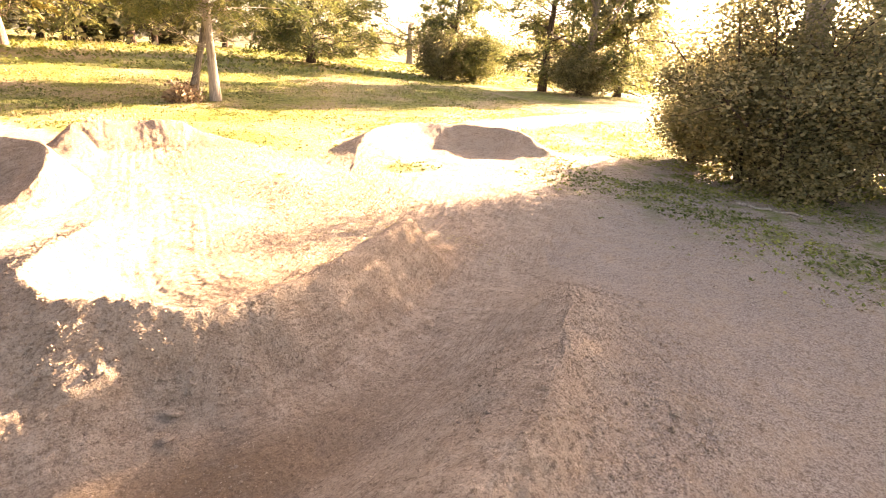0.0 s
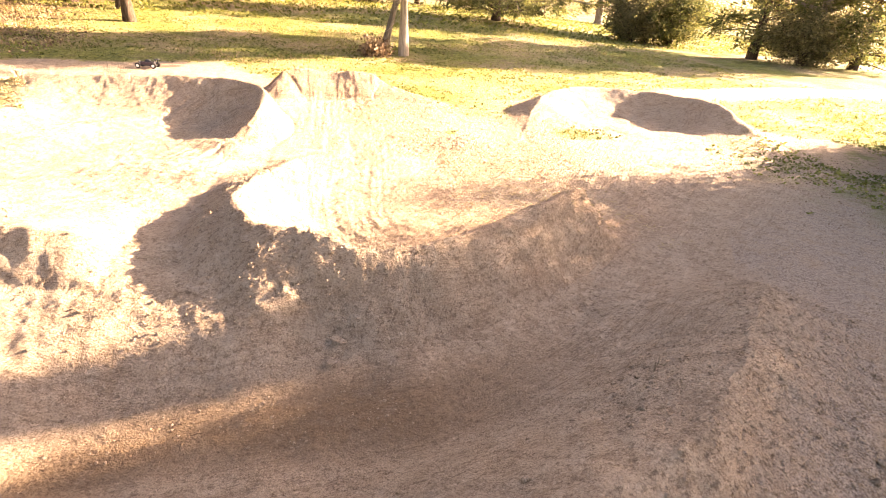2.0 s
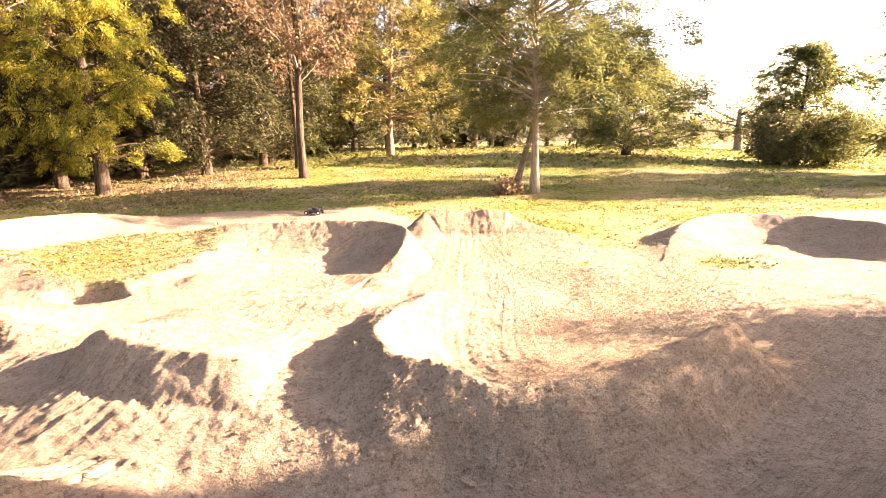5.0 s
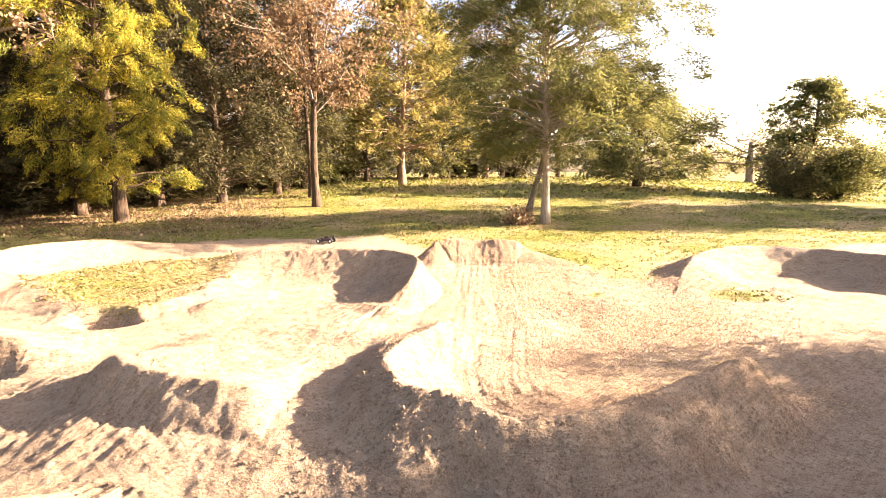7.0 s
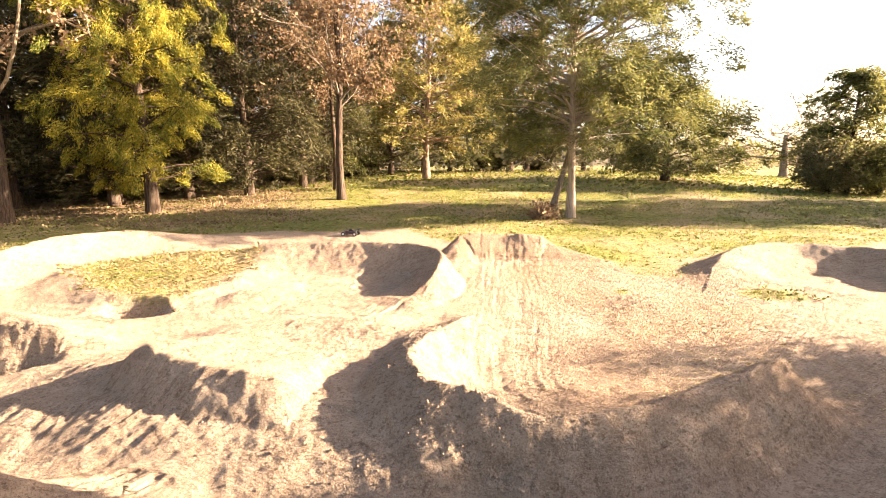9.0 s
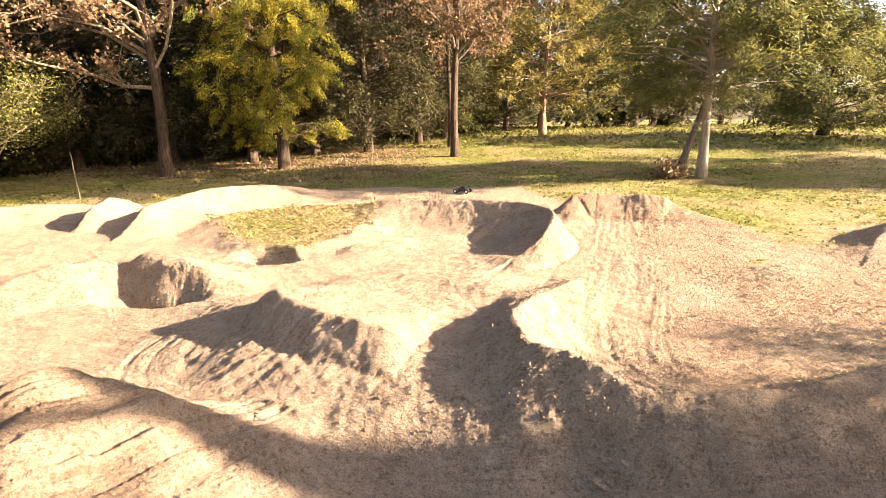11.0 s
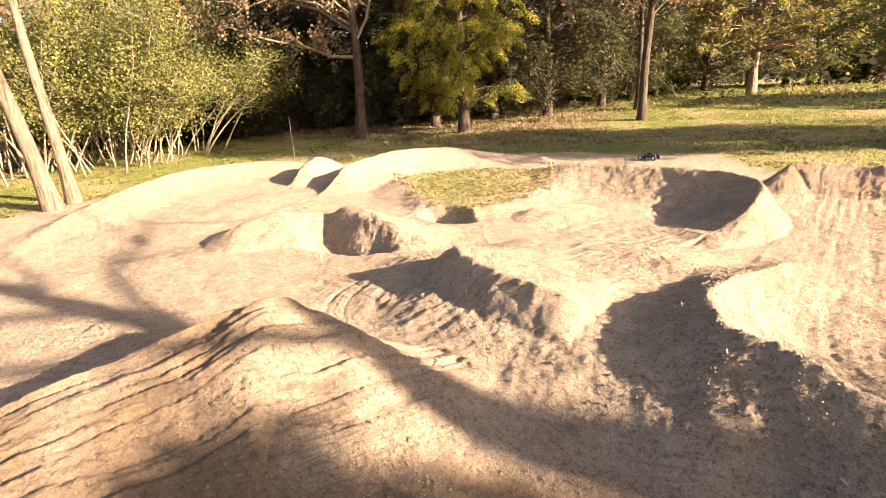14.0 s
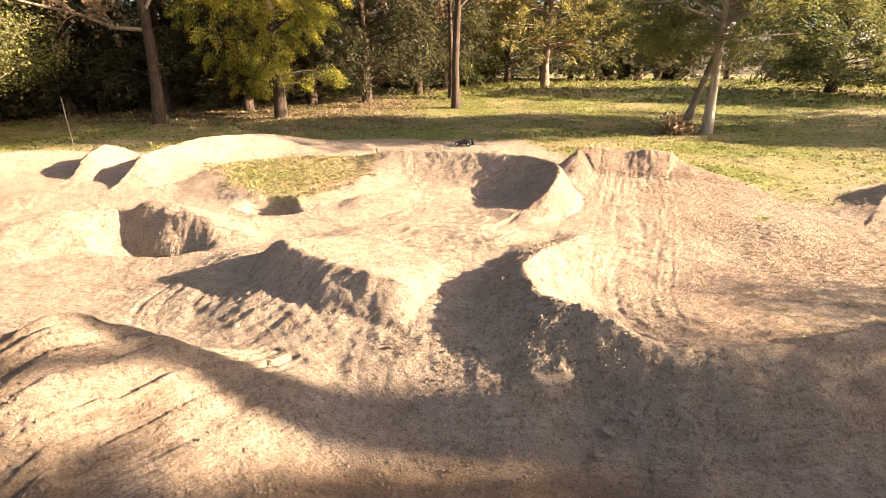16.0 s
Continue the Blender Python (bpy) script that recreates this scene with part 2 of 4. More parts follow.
# name, label, category, crest (x, y, height), width and steepness of the bank on its left and right, roughness of both sides
BANKS = [
    ("dirt_berm", "horseshoe berm of packed tan clay with a crumbly outer face", "berm",
     [(0.0, 6.4, 0.04), (-0.28, 5.7, 0.18), (-0.44, 5.0, 0.2), (-0.53, 4.35, 0.27), (-0.55, 3.98, 0.28), (-0.42, 3.68, 0.27),
      (-0.18, 3.47, 0.31), (0.15, 3.33, 0.4), (0.55, 3.27, 0.38), (1.0, 3.33, 0.39), (1.55, 3.62, 0.42), (2.1, 3.95, 0.44), (2.55, 4.24, 0.46), (2.72, 4.36, 0.32), (2.95, 4.55, 0.05)],
     0.62, 1.5, 0.45, 1.15, 0.15, 0.65),
    ("dirt_jump", "steep-faced clay jump with a smooth sunlit top", "jump",
     [(-4.05, 4.58, 0.02), (-3.45, 4.34, 0.14), (-3.15, 4.22, 0.25), (-2.91, 4.1, 0.32), (-2.7, 4.0, 0.28), (-2.4, 3.87, 0.27), (-2.1, 3.78, 0.26), (-1.72, 3.71, 0.25), (-1.5, 3.67, 0.18), (-1.35, 3.66, 0.04)],
     1.2, 1.3, 0.3, 1.2, 0.12, 0.18),
    ("dirt_berm", "curved bowl berm of tan clay with a raised rim", "berm",
     [(-4.15, 9.75, 0.26), (-3.7, 9.6, 0.38), (-3.1, 9.6, 0.42), (-2.57, 9.6, 0.42), (-2.04, 9.5, 0.45), (-1.39, 9.35, 0.48), (-0.8, 8.95, 0.48),
      (-0.55, 8.3, 0.46), (-0.62, 7.6, 0.36), (-0.95, 7.05, 0.12)],
     0.35, 1.1, 1.0, 1.7, 0.5, 0.2),
    ("dirt_bank", "scraped reddish clay bank at the end of a straight", "bank",
     [(-0.42, 10.75, 0.36), (-0.25, 10.9, 0.43), (0.4, 10.98, 0.43), (1.25, 10.95, 0.42), (1.6, 10.85, 0.22), (2.1, 10.5, 0.1), (2.5, 9.9, 0.02)],
     0.4, 1.0, 0.75, 1.3, 0.25, 0.2),
    ("dirt_berm", "long curved berm of pale clay beside the grass", "berm",
     [(3.95, 8.7, 0.08), (4.35, 9.3, 0.27), (5.2, 10.1, 0.36), (6.4, 10.3, 0.38), (7.4, 9.6, 0.42), (7.8, 8.5, 0.42), (7.7, 7.4, 0.12)],
     0.6, 1.1, 0.9, 1.3, 0.5, 0.15),
    ("dirt_mound", "large raked clay mound with a sharp crest", "mound",
     [(-4.1, 0.2, 0.2), (-3.75, 1.0, 0.4), (-3.52, 1.6, 0.5), (-3.2, 2.06, 0.68), (-2.88, 2.3, 0.53), (-2.6, 2.4, 0.4), (-2.2, 2.55, 0.18), (-1.7, 2.7, 0.0)],
     0.5, 0.95, 1.7, 1.15, 0.2, 0.45),
    ("dirt_jump", "small bright clay ramp with crumbled sides", "jump",
     [(-6.75, 4.25, 0.28), (-6.45, 4.6, 0.37), (-6.05, 4.95, 0.32)],
     0.35, 1.0, 0.65, 1.0, 0.5, 0.5),
    ("dirt_jump", "crumbling clay landing mound with a shaded face", "jump",
     [(-5.85, 5.05, 0.3), (-5.5, 5.08, 0.46), (-5.0, 5.02, 0.44), (-4.5, 5.08, 0.26), (-4.15, 5.12, 0.1), (-3.9, 5.15, 0.01)],
     1.0, 1.1, 0.3, 0.85, 0.3, 0.7),
    ("dirt_mound", "smooth sunlit clay hump beside the outer path", "mound",
     [(-8.4, 7.85, 0.42), (-8.6, 8.8, 0.45), (-8.8, 9.8, 0.46), (-8.0, 11.0, 0.4), (-6.9, 11.6, 0.24), (-5.4, 12.3, 0.05)],
     0.35, 1.0, 1.1, 1.4, 0.3, 0.2),
    ("dirt_mound", "short clay hump across the outer path", "mound",
     [(-9.7, 7.75, 0.4), (-9.85, 8.3, 0.5), (-10.0, 8.8, 0.35)],
     0.16, 1.0, 0.6, 1.1, 0.4, 0.3),
    ("dirt_berm", "low outer berm of pale packed clay", "berm",
     [(-9.6, 2.2, 0.1), (-10.7, 3.4, 0.22), (-11.6, 4.6, 0.27), (-12.5, 6.2, 0.3), (-12.1, 7.6, 0.32), (-11.3, 8.5, 0.27), (-10.5, 9.0, 0.1)],
     0.6, 1.0, 1.2, 1.5, 0.4, 0.2),
    ("dirt_berm", "gravelly clay bank above the lower channel", "berm",
     [(3.6, 3.1, 0.04), (3.3, 2.72, 0.26), (3.05, 2.45, 0.4), (2.55, 2.0, 0.44), (2.08, 1.63, 0.46), (1.57, 1.29, 0.47), (1.14, 1.12, 0.47), (0.3, 0.7, 0.46), (-0.8, 0.4, 0.46), (-2.0, -0.1, 0.4), (-3.0, -1.0, 0.3)],
     1.8, 2.2, 1.05, 1.1, 0.55, 0.15),
    ("dirt_ridge", "low sharp clay lip along the sunlit slope", "ridge",
     [(-3.8, 6.9, 0.02), (-3.5, 7.2, 0.13), (-3.15, 7.65, 0.12), (-2.85, 8.0, 0.02)],
     0.13, 1.0, 0.7, 1.2, 0.3, 0.15),
]
CHANNEL = smooth_line([(6.5, 6.3, 0.02), (5.0, 5.2, 0.05), (3.9, 4.3, 0.1), (2.3, 2.95, 0.16), (1.0, 2.35, 0.18), (0.05, 2.3, 0.18), (-1.0, 2.25, 0.17), (-1.75, 1.75, 0.15), (-2.3, 0.9, 0.1), (-2.6, 0.0, 0.05)])


def spread(*spans):
    """Grid lines: (start, end, step at start, step at end) one after another."""
    lines = []
    for lo, hi, a, b in spans:
        v = lo
        while v < hi - 1e-6:
            lines.append(v)
            v += a + (b - a) * (v - lo) / (hi - lo)
    return np.array(lines + [spans[-1][1]])


GX = spread((-2500, -200, 500, 80), (-200, -40, 60, 5), (-40, -14, 3, 0.12), (-14, -5, 0.07, 0.022), (-5, 3.6, 0.019, 0.019), (3.6, 12, 0.024, 0.11), (12, 40, 0.15, 4), (40, 200, 5, 60), (200, 2500, 80, 500))
GY = spread((-2500, -100, 500, 30), (-100, -6, 30, 0.8), (-6, 0.3, 0.6, 0.03), (0.3, 5.2, 0.018, 0.02), (5.2, 14, 0.022, 0.06), (14, 40, 0.09, 2.5), (40, 200, 3, 60), (200, 2500, 80, 500))
X, Y = np.meshgrid(GX, GY)


def in_shape(x, y, pts):
    """Signed distance to a closed shape, above 0 inside."""
    closed = [(*p, 0) for p in pts] + [(*pts[0], 0)]
    d, _, _ = line_field(x, y, closed)
    inside = np.zeros(x.shape, bool)
    for (ax, ay), (bx, by) in zip(pts, pts[1:] + pts[:1]):
        if ay != by:
            inside ^= ((ay > y) != (by > y)) & (x < (bx - ax) * (y - ay) / (by - ay) + ax)
    return np.where(inside, d, -d)


# bare earth of the track; the field lies outside
TRACK = [(-30, -40), (-13.4, -6), (-13.0, 1.5), (-12.4, 3.6), (-13.4, 6.4), (-12.6, 8.6), (-10.6, 9.6), (-9.4, 10.6), (-8.2, 12.0), (-5.5, 13.6), (-2.0, 14.0), (-0.9, 12.2),
         (-0.4, 11.6), (1.4, 11.5), (2.1, 10.4), (2.9, 8.9), (3.6, 8.7), (4.4, 10.2), (5.4, 10.9), (6.7, 10.9), (8.1, 9.8), (8.6, 8.0), (10, 6.8), (16, 6.5), (16, -40)]
ISLAND = [(-7.6, 8.5), (-6.4, 9.9), (-4.4, 10.1), (-4.0, 9.0), (-3.9, 7.6), (-4.4, 6.75), (-5.3, 6.7), (-6.4, 7.5)]

SHELF = [(-4.3, 4.4), (-3.8, 3.75), (-2.9, 3.4), (-2.0, 3.25), (-1.0, 3.1), (-0.35, 3.0), (-0.1, 3.5), (-0.6, 5.0), (-1.0, 6.0), (-2.4, 6.0), (-3.9, 5.0)]


def lie_of_land(x, y):
    z = base_height(x, y)
    ground = z.copy()
    wob = fbm(x, y, 0.55, 4, 11)
    wx, wy = x + 0.06 * fbm(x, y, 2.3, 3, 21), y + 0.06 * fbm(x, y, 2.3, 3, 31)
    wx, wy = wx + 0.016 * fbm(x, y, 9, 3, 23), wy + 0.016 * fbm(x, y, 9, 3, 33)
    d, side, depth = near_line(x, y, CHANNEL, 1.2)
    z = z - depth * (1 - step(d, 0.15, 0.95))
    near = step(-y, -30, -14) * step(14 - np.abs(x), 0, 4)
    z = z + near * (0.035 * wob + 0.018 * fbm(x, y, 3.1, 4, 41))
    isl = in_shape(wx, wy, ISLAND)
    z = z + 0.13 * step(isl, -0.7 + 0.6 * np.exp(-((wx + 4.8) / 0.9) ** 2 - ((wy - 6.7) / 0.6) ** 2), 0.1)
    z = z + (0.2 - 0.13 * step(-wx, 2.7, 3.6)) * step(in_shape(wx, wy, SHELF), -0.6, 0.3)
    pit = np.hypot((wx + 4.75) / 0.5, (wy - 6.55) / 0.28)
    z = z - 0.2 * (1 - step(pit, 0.5, 1.15))
    gap = np.hypot((wx + 5.25) / 0.8, (wy - 4.75) / 0.36)
    z = z - 0.2 * (1 - step(gap, 0.5, 1.2))
    bowl = np.hypot((wx - 6.3) / 1.5, (wy - 8.9) / 1.0)
    z = z - 0.07 * (1 - step(bowl, 0.4, 1.1))
    dish = np.hypot((wx + 1.4) / 0.68, (wy - 8.4) / 0.8)
    z = z - 0.16 * (1 - step(dish, 0.25, 1.1)) + 0.012 * np.sin(dish * 24) * (1 - step(np.abs(dish - 0.75), 0.15, 0.4))
    rough = 0.2 + 0.5 * step(wob, 0.1, 0.6)
    crumbled, _, _ = line_field(x, y, [(-2.6, 3.5, 0), (-1.6, 3.32, 0), (-0.8, 3.12, 0), (0.1, 2.85, 0), (1.2, 2.95, 0)])
    rough = np.maximum(rough, 0.42 * (1 - step(crumbled + 0.1 * wob, 0.05, 0.45)))
    label = np.zeros(x.shape, int)
    flank = np.ones(x.shape, int)
    top = np.zeros(x.shape)
    for i, (_, _, _, pts, wl, el, wr, er, rl, rr) in enumerate(BANKS):
        d, side, h = near_line(wx, wy, smooth_line(pts, 4), max(wl, wr))
        soft = np.sqrt(d * d + 0.035 ** 2) - 0.035
        w, e = np.where(side > 0, wl, wr), np.where(side > 0, el, er)
        f = np.clip(1 - soft / w, 0, 1)
        bank = h * np.power(f, e) * (1 + 0.07 * fbm(x, y, 1.7, 3, 300 + i))
        label = np.where((bank > top) & (bank > 0.035), i + 1, label)
        flank = np.where((bank > top) & (bank > 0.035), side.astype(int), flank)
        rough = np.where(bank > np.maximum(top, 0.02), np.where(side > 0, rl, rr) * step(bank, 0.02, 0.1) + rough * (1 - step(bank, 0.02, 0.1)), rough)
        top = np.maximum(top, bank)
    rough = np.where(label == 1, rough * (1 - 0.55 * step(x, 0.6, 1.5)), rough)
    z = z + top
    clod = fbm(x, y, 5.5, 4, 51, 0.62)
    clod = np.sign(clod) * np.abs(clod) ** 0.8
    cu, cv = x + 0.03 * fbm(x, y, 9, 2, 141), y + 0.03 * fbm(x, y, 9, 2, 151)
    heap = step(fbm(x, y, 2.1, 3, 161), -0.25, 0.35)
    z = z + near * rough ** 1.3 * (0.009 * heap * lumps(cu, cv, 12.0, 171) + 0.02 * lumps(cu, cv, 21, 181) + 0.014 * lumps(cu, cv, 36, 191))
    z = z + near * rough * 0.03 * clod + near * (0.006 + 0.014 * rough) * fbm(x, y, 15, 4, 61, 0.65)
    gully = np.minimum(0, fbm(x * 1.0 + 0.25 * fbm(x, y, 1.3, 2, 201), y * 0.35, 6.0, 3, 203) + 0.1)
    z = z + near * np.where(label == 1, 1.0, np.where(label == 2, 1.0, 0.25)) * rough * 0.03 * gully
    far = 1 - near
    z = z + far * 0.05 * fbm(x, y, 0.4, 3, 71) * step(np.hypot(x, y), 14, 20)
    return ground, z, label, flank, rough, isl



ROUTES = [  # line of travel, half width, depth of the ruts
    ([(0.5, 10.8), (0.4, 8.5), (0.25, 6.5), (0.05, 5.0), (0.2, 4.1), (0.8, 3.75), (1.6, 4.2), (2.6, 5.2), (4.0, 6.8), (5.5, 8.6), (6.8, 9.0)], 1.0, 0.014),
    ([(-3.2, 3.6), (-2.6, 5.0), (-2.0, 6.4), (-1.3, 7.6), (-1.2, 8.4)], 1.3, 0.016),
    ([(-1.2, 8.4), (-2.2, 8.9), (-3.4, 8.0), (-4.4, 6.2), (-5.8, 5.4), (-8.0, 6.0), (-9.2, 7.6)], 0.8, 0.012),
    ([(6.5, 6.3), (3.9, 4.3), (2.3, 2.95), (1.0, 2.35), (0.05, 2.3), (-1.0, 2.25), (-2.1, 2.6), (-3.2, 3.3), (-5.0, 3.6), (-8.0, 3.0), (-10.5, 4.5), (-11.8, 6.5), (-10.0, 8.6)], 1.1, 0.007),
    ([(-3.0, 14), (-5.5, 12.9), (-7.6, 12), (-9.0, 10.4), (-9.2, 8.2)], 0.8, 0.012),
]


def ruts(x, y):
    """Shallow wheel marks along the lines of travel; also how strong they are, and the way along and across."""
    z, lane, go, off = (np.zeros(x.shape) for _ in range(4))
    for k, (pts, half, depth) in enumerate(ROUTES):
        run, line = 0.0, []
        for i, p in enumerate(pts):
            run += math.dist(p, pts[i - 1]) if i else 0
            line.append((*p, run))
        d, side, s = near_line(x, y, smooth_line(line, 4), half * 1.3)
        w = d * side
        m = 1 - step(d, half * 0.6, half * 1.15)
        go, off = np.where(m > lane, s * 1.6 + 9 * k, go), np.where(m > lane, w * 30, off)
        lane = np.maximum(lane, m)
        z += m * depth * (0.6 * fbm(s * 0.8, w * 16 + 0.9 * lattice(s * 0.5, w * 0, 7), 1.0, 3, 400 + k, 0.6) + 0.7 * np.minimum(0, lattice(s * 2.0, w * 26, 440 + k) - 0.55))
    return z, lane, go, off


BASE, Z, LABEL, FLANK, ROUGH, ISL = lie_of_land(X, Y)
RUTS, LANE, LANE_RUN, LANE_OFF = ruts(X, Y)
along, across = X * 0.38 + Y * 0.925, X * 0.925 - Y * 0.38
RAKE = np.where(LABEL == 6, 1.0, 0.0) * step(Z - BASE, 0.02, 0.12)
LANE = np.where(LABEL == 6, 1.5, LANE * (1 - 0.9 * step(ROUGH, 0.35, 0.75)))
LANE_RUN = np.where(LABEL == 6, along * 1.3, LANE_RUN)
LANE_OFF = np.where(LABEL == 6, across * 30, LANE_OFF)
RAKE = RAKE * (0.034 * fbm(along * 0.5, across * 15, 1.0, 4, 500, 0.7) - 0.03 * step(lattice(along * 0.9, across * 22, 510), 0.5, 0.8))
Z = Z + np.where(LABEL == 4, 0.03, 0.0) * step(Z - BASE, 0.2, 0.32) * (lattice(X * 11 + 0.4 * Y, Y * 0.7, 530) - 0.5)
Z = Z + RUTS * (1 - 0.5 * step(ROUGH, 0.4, 0.9)) + RAKE

TURF_D = np.maximum(-in_shape(X, Y, TRACK), ISL)
PATCH = np.minimum(np.hypot((X - 4.5) / 0.6, (Y - 7.85) / 0.3), np.hypot((X - 2.25) / 0.25, (Y - 7.85) / 0.25))
TURF_D = np.maximum(TURF_D, 0.6 * (1 - PATCH))
PATH_D, _, _ = line_field(X, Y, [(9.5, 11.6, 0), (13.5, 12.7, 0), (20, 13.2, 0)])
TURF_D = np.minimum(TURF_D, 1.6 * (PATH_D - 0.75))
TURF_MASK = step(TURF_D + 0.35 * fbm(X, Y, 0.9, 4, 81), -0.25, 0.45)
CHAN_D, _, _ = line_field(X, Y, CHANNEL)
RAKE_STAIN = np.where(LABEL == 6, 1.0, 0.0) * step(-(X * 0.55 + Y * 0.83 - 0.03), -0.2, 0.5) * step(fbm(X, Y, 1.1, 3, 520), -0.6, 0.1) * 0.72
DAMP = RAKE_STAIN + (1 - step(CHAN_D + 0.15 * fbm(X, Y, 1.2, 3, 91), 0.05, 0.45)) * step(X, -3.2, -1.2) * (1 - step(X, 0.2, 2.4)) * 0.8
CLAY = np.where(LABEL == 4, 0.7, 0.0) + np.where(LABEL == 3, 0.25, 0) + 0.75 * step(X + 0.25 * fbm(X, Y, 1.3, 3, 95), 0.15, 0.8) * (1 - step(X, 3.0, 5.0)) * step(Y, 3.6, 4.4) * (1 - step(Y, 9.0, 11.5)) * step(fbm(X, Y, 0.8, 3, 96), -0.6, 0.3)
LITTER_MASK = step(Y - 15.8 + 1.2 * fbm(X, Y, 0.35, 4, 97) - 0.35 * np.maximum(0, X + 11), -0.6, 1.2) * (1 - step(X + 1.5 * fbm(X, Y, 0.3, 3, 98), -9.5, -6.0)) * 0.85
MOSS = step(X, 5.5, 8.5) * (1 - step(Y, 6, 8)) * step(Y, -4, 0.5)

KICK_D, KICK_SIDE, _ = line_field(X, Y, [(q[0], q[1], 0) for q in BANKS[11][3]])
GRAVEL = np.where(KICK_SIDE > 0, step(KICK_D, 0.1, 0.5), 0.0) * step(X, 0.0, 1.5) * (1 - step(np.hypot(X, Y), 11, 15)) * (1 - step(Y - 0.45 * X, 1.6, 2.6))


def height(x, y):
    """Height of the built land at a place."""
    i = int(np.clip(np.searchsorted(GX, x) - 1, 0, len(GX) - 2))
    j = int(np.clip(np.searchsorted(GY, y) - 1, 0, len(GY) - 2))
    fx, fy = (x - GX[i]) / (GX[i + 1] - GX[i]), (y - GY[j]) / (GY[j + 1] - GY[j])
    return float((Z[j, i] * (1 - fx) + Z[j, i + 1] * fx) * (1 - fy) + (Z[j + 1, i] * (1 - fx) + Z[j + 1, i + 1] * fx) * fy)


def grid_of(v, x, y):
    """Value of a grid at many places."""
    i = np.clip(np.searchsorted(GX, x) - 1, 0, len(GX) - 2)
    j = np.clip(np.searchsorted(GY, y) - 1, 0, len(GY) - 2)
    fx, fy = (x - GX[i]) / (GX[i + 1] - GX[i]), (y - GY[j]) / (GY[j + 1] - GY[j])
    return (v[j, i] * (1 - fx) + v[j, i + 1] * fx) * (1 - fy) + (v[j + 1, i] * (1 - fx) + v[j + 1, i + 1] * fx) * fy


DZX, DZY = np.gradient(Z, GX, axis=1), np.gradient(Z, GY, axis=0)
NORMAL = np.stack([-DZX, -DZY, np.ones_like(Z)], -1)
NORMAL /= np.linalg.norm(NORMAL, axis=-1, keepdims=True)


def quick_mesh(name, verts, faces, smooth=True):
    """A mesh from arrays of places and of faces with one count of corners."""
    me = bpy.data.meshes.new(name)
    verts, faces = np.asarray(verts, np.float32), np.asarray(faces, np.int32)
    k = faces.shape[1]
    me.vertices.add(len(verts))
    me.vertices.foreach_set("co", verts.ravel())
    me.loops.add(faces.size)
    me.loops.foreach_set("vertex_index", faces.ravel())
    me.polygons.add(len(faces))
    me.polygons.foreach_set("loop_start", np.arange(0, faces.size, k, dtype=np.int32))
    if smooth:
        me.polygons.foreach_set("use_smooth", np.ones(len(faces), bool))
    me.update(calc_edges=True)
    return me


def land_piece(name, chosen, z):
    """The chosen cells of the grid as one object."""
    ny, nx = X.shape
    jj, ii = np.nonzero(chosen)
    a = jj * nx + ii
    faces = np.stack([a, a + 1, a + nx + 1, a + nx], 1)
    used, inv = np.unique(faces, return_inverse=True)
    me = quick_mesh(name, np.stack([X.ravel()[used], Y.ravel()[used], z.ravel()[used]], 1), inv.reshape(-1, 4))
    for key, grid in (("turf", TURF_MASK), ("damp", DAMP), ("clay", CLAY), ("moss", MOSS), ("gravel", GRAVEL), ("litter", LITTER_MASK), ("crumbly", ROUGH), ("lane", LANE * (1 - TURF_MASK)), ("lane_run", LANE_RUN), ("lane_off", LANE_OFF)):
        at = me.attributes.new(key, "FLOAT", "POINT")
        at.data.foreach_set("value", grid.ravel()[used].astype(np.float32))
    me.normals_split_custom_set_from_vertices(NORMAL.reshape(-1, 3)[used])
    me.materials.append(EARTH)
    return new(name, me)


CELL = np.stack([LABEL[:-1, :-1], LABEL[1:, :-1], LABEL[:-1, 1:], LABEL[1:, 1:]]).max(0)
free = CELL == 0
touch = np.zeros(X.shape, bool)
for sj in (slice(0, -1), slice(1, None)):
    for si in (slice(0, -1), slice(1, None)):
        touch[sj, si] |= free
GROUND_Z = np.where(touch, Z, np.minimum(Z, BASE) - 0.12)
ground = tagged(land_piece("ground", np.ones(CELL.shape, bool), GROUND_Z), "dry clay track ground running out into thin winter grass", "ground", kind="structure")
CELL_FLANK = FLANK[:-1, :-1]
for i, (nm, label, cat, pts, *_, rough_l, rough_r) in enumerate(BANKS):
    mid = pts[len(pts) // 2]
    bank = new(nm)
    bank.matrix_world = pose(mid[0], mid[1], float(base_height(np.array(mid[0]), np.array(mid[1]))))
    tagged(bank, label, cat, "track banks")
    sides = ("smooth_face", "rough_face") if rough_l <= rough_r else ("rough_face", "smooth_face")
    for flank, face in zip((1, -1), sides):
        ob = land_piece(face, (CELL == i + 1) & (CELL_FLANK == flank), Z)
        ob.data.transform(Matrix.Translation(-bank.matrix_world.translation))
        ob.parent = bank


# ---- building helpers ----
def part(name, bm, material, parent, label=""):
    me = bpy.data.meshes.new(name)
    bm.to_mesh(me)
    bm.free()
    me.materials.append(material)
    ob = new(name, me)
    ob.parent = parent
    return tagged(ob, label)


def mesh_part(name, me, material, parent, label=""):
    me.materials.append(material)
    ob = new(name, me)
    ob.parent = parent
    return tagged(ob, label)


def thing(name, x, y, z, label, category, group="", turn=0.0, kind=""):
    ob = new(name)
    ob.matrix_world = pose(x, y, z, 0, 0, turn)
    return tagged(ob, label, category, group, kind)


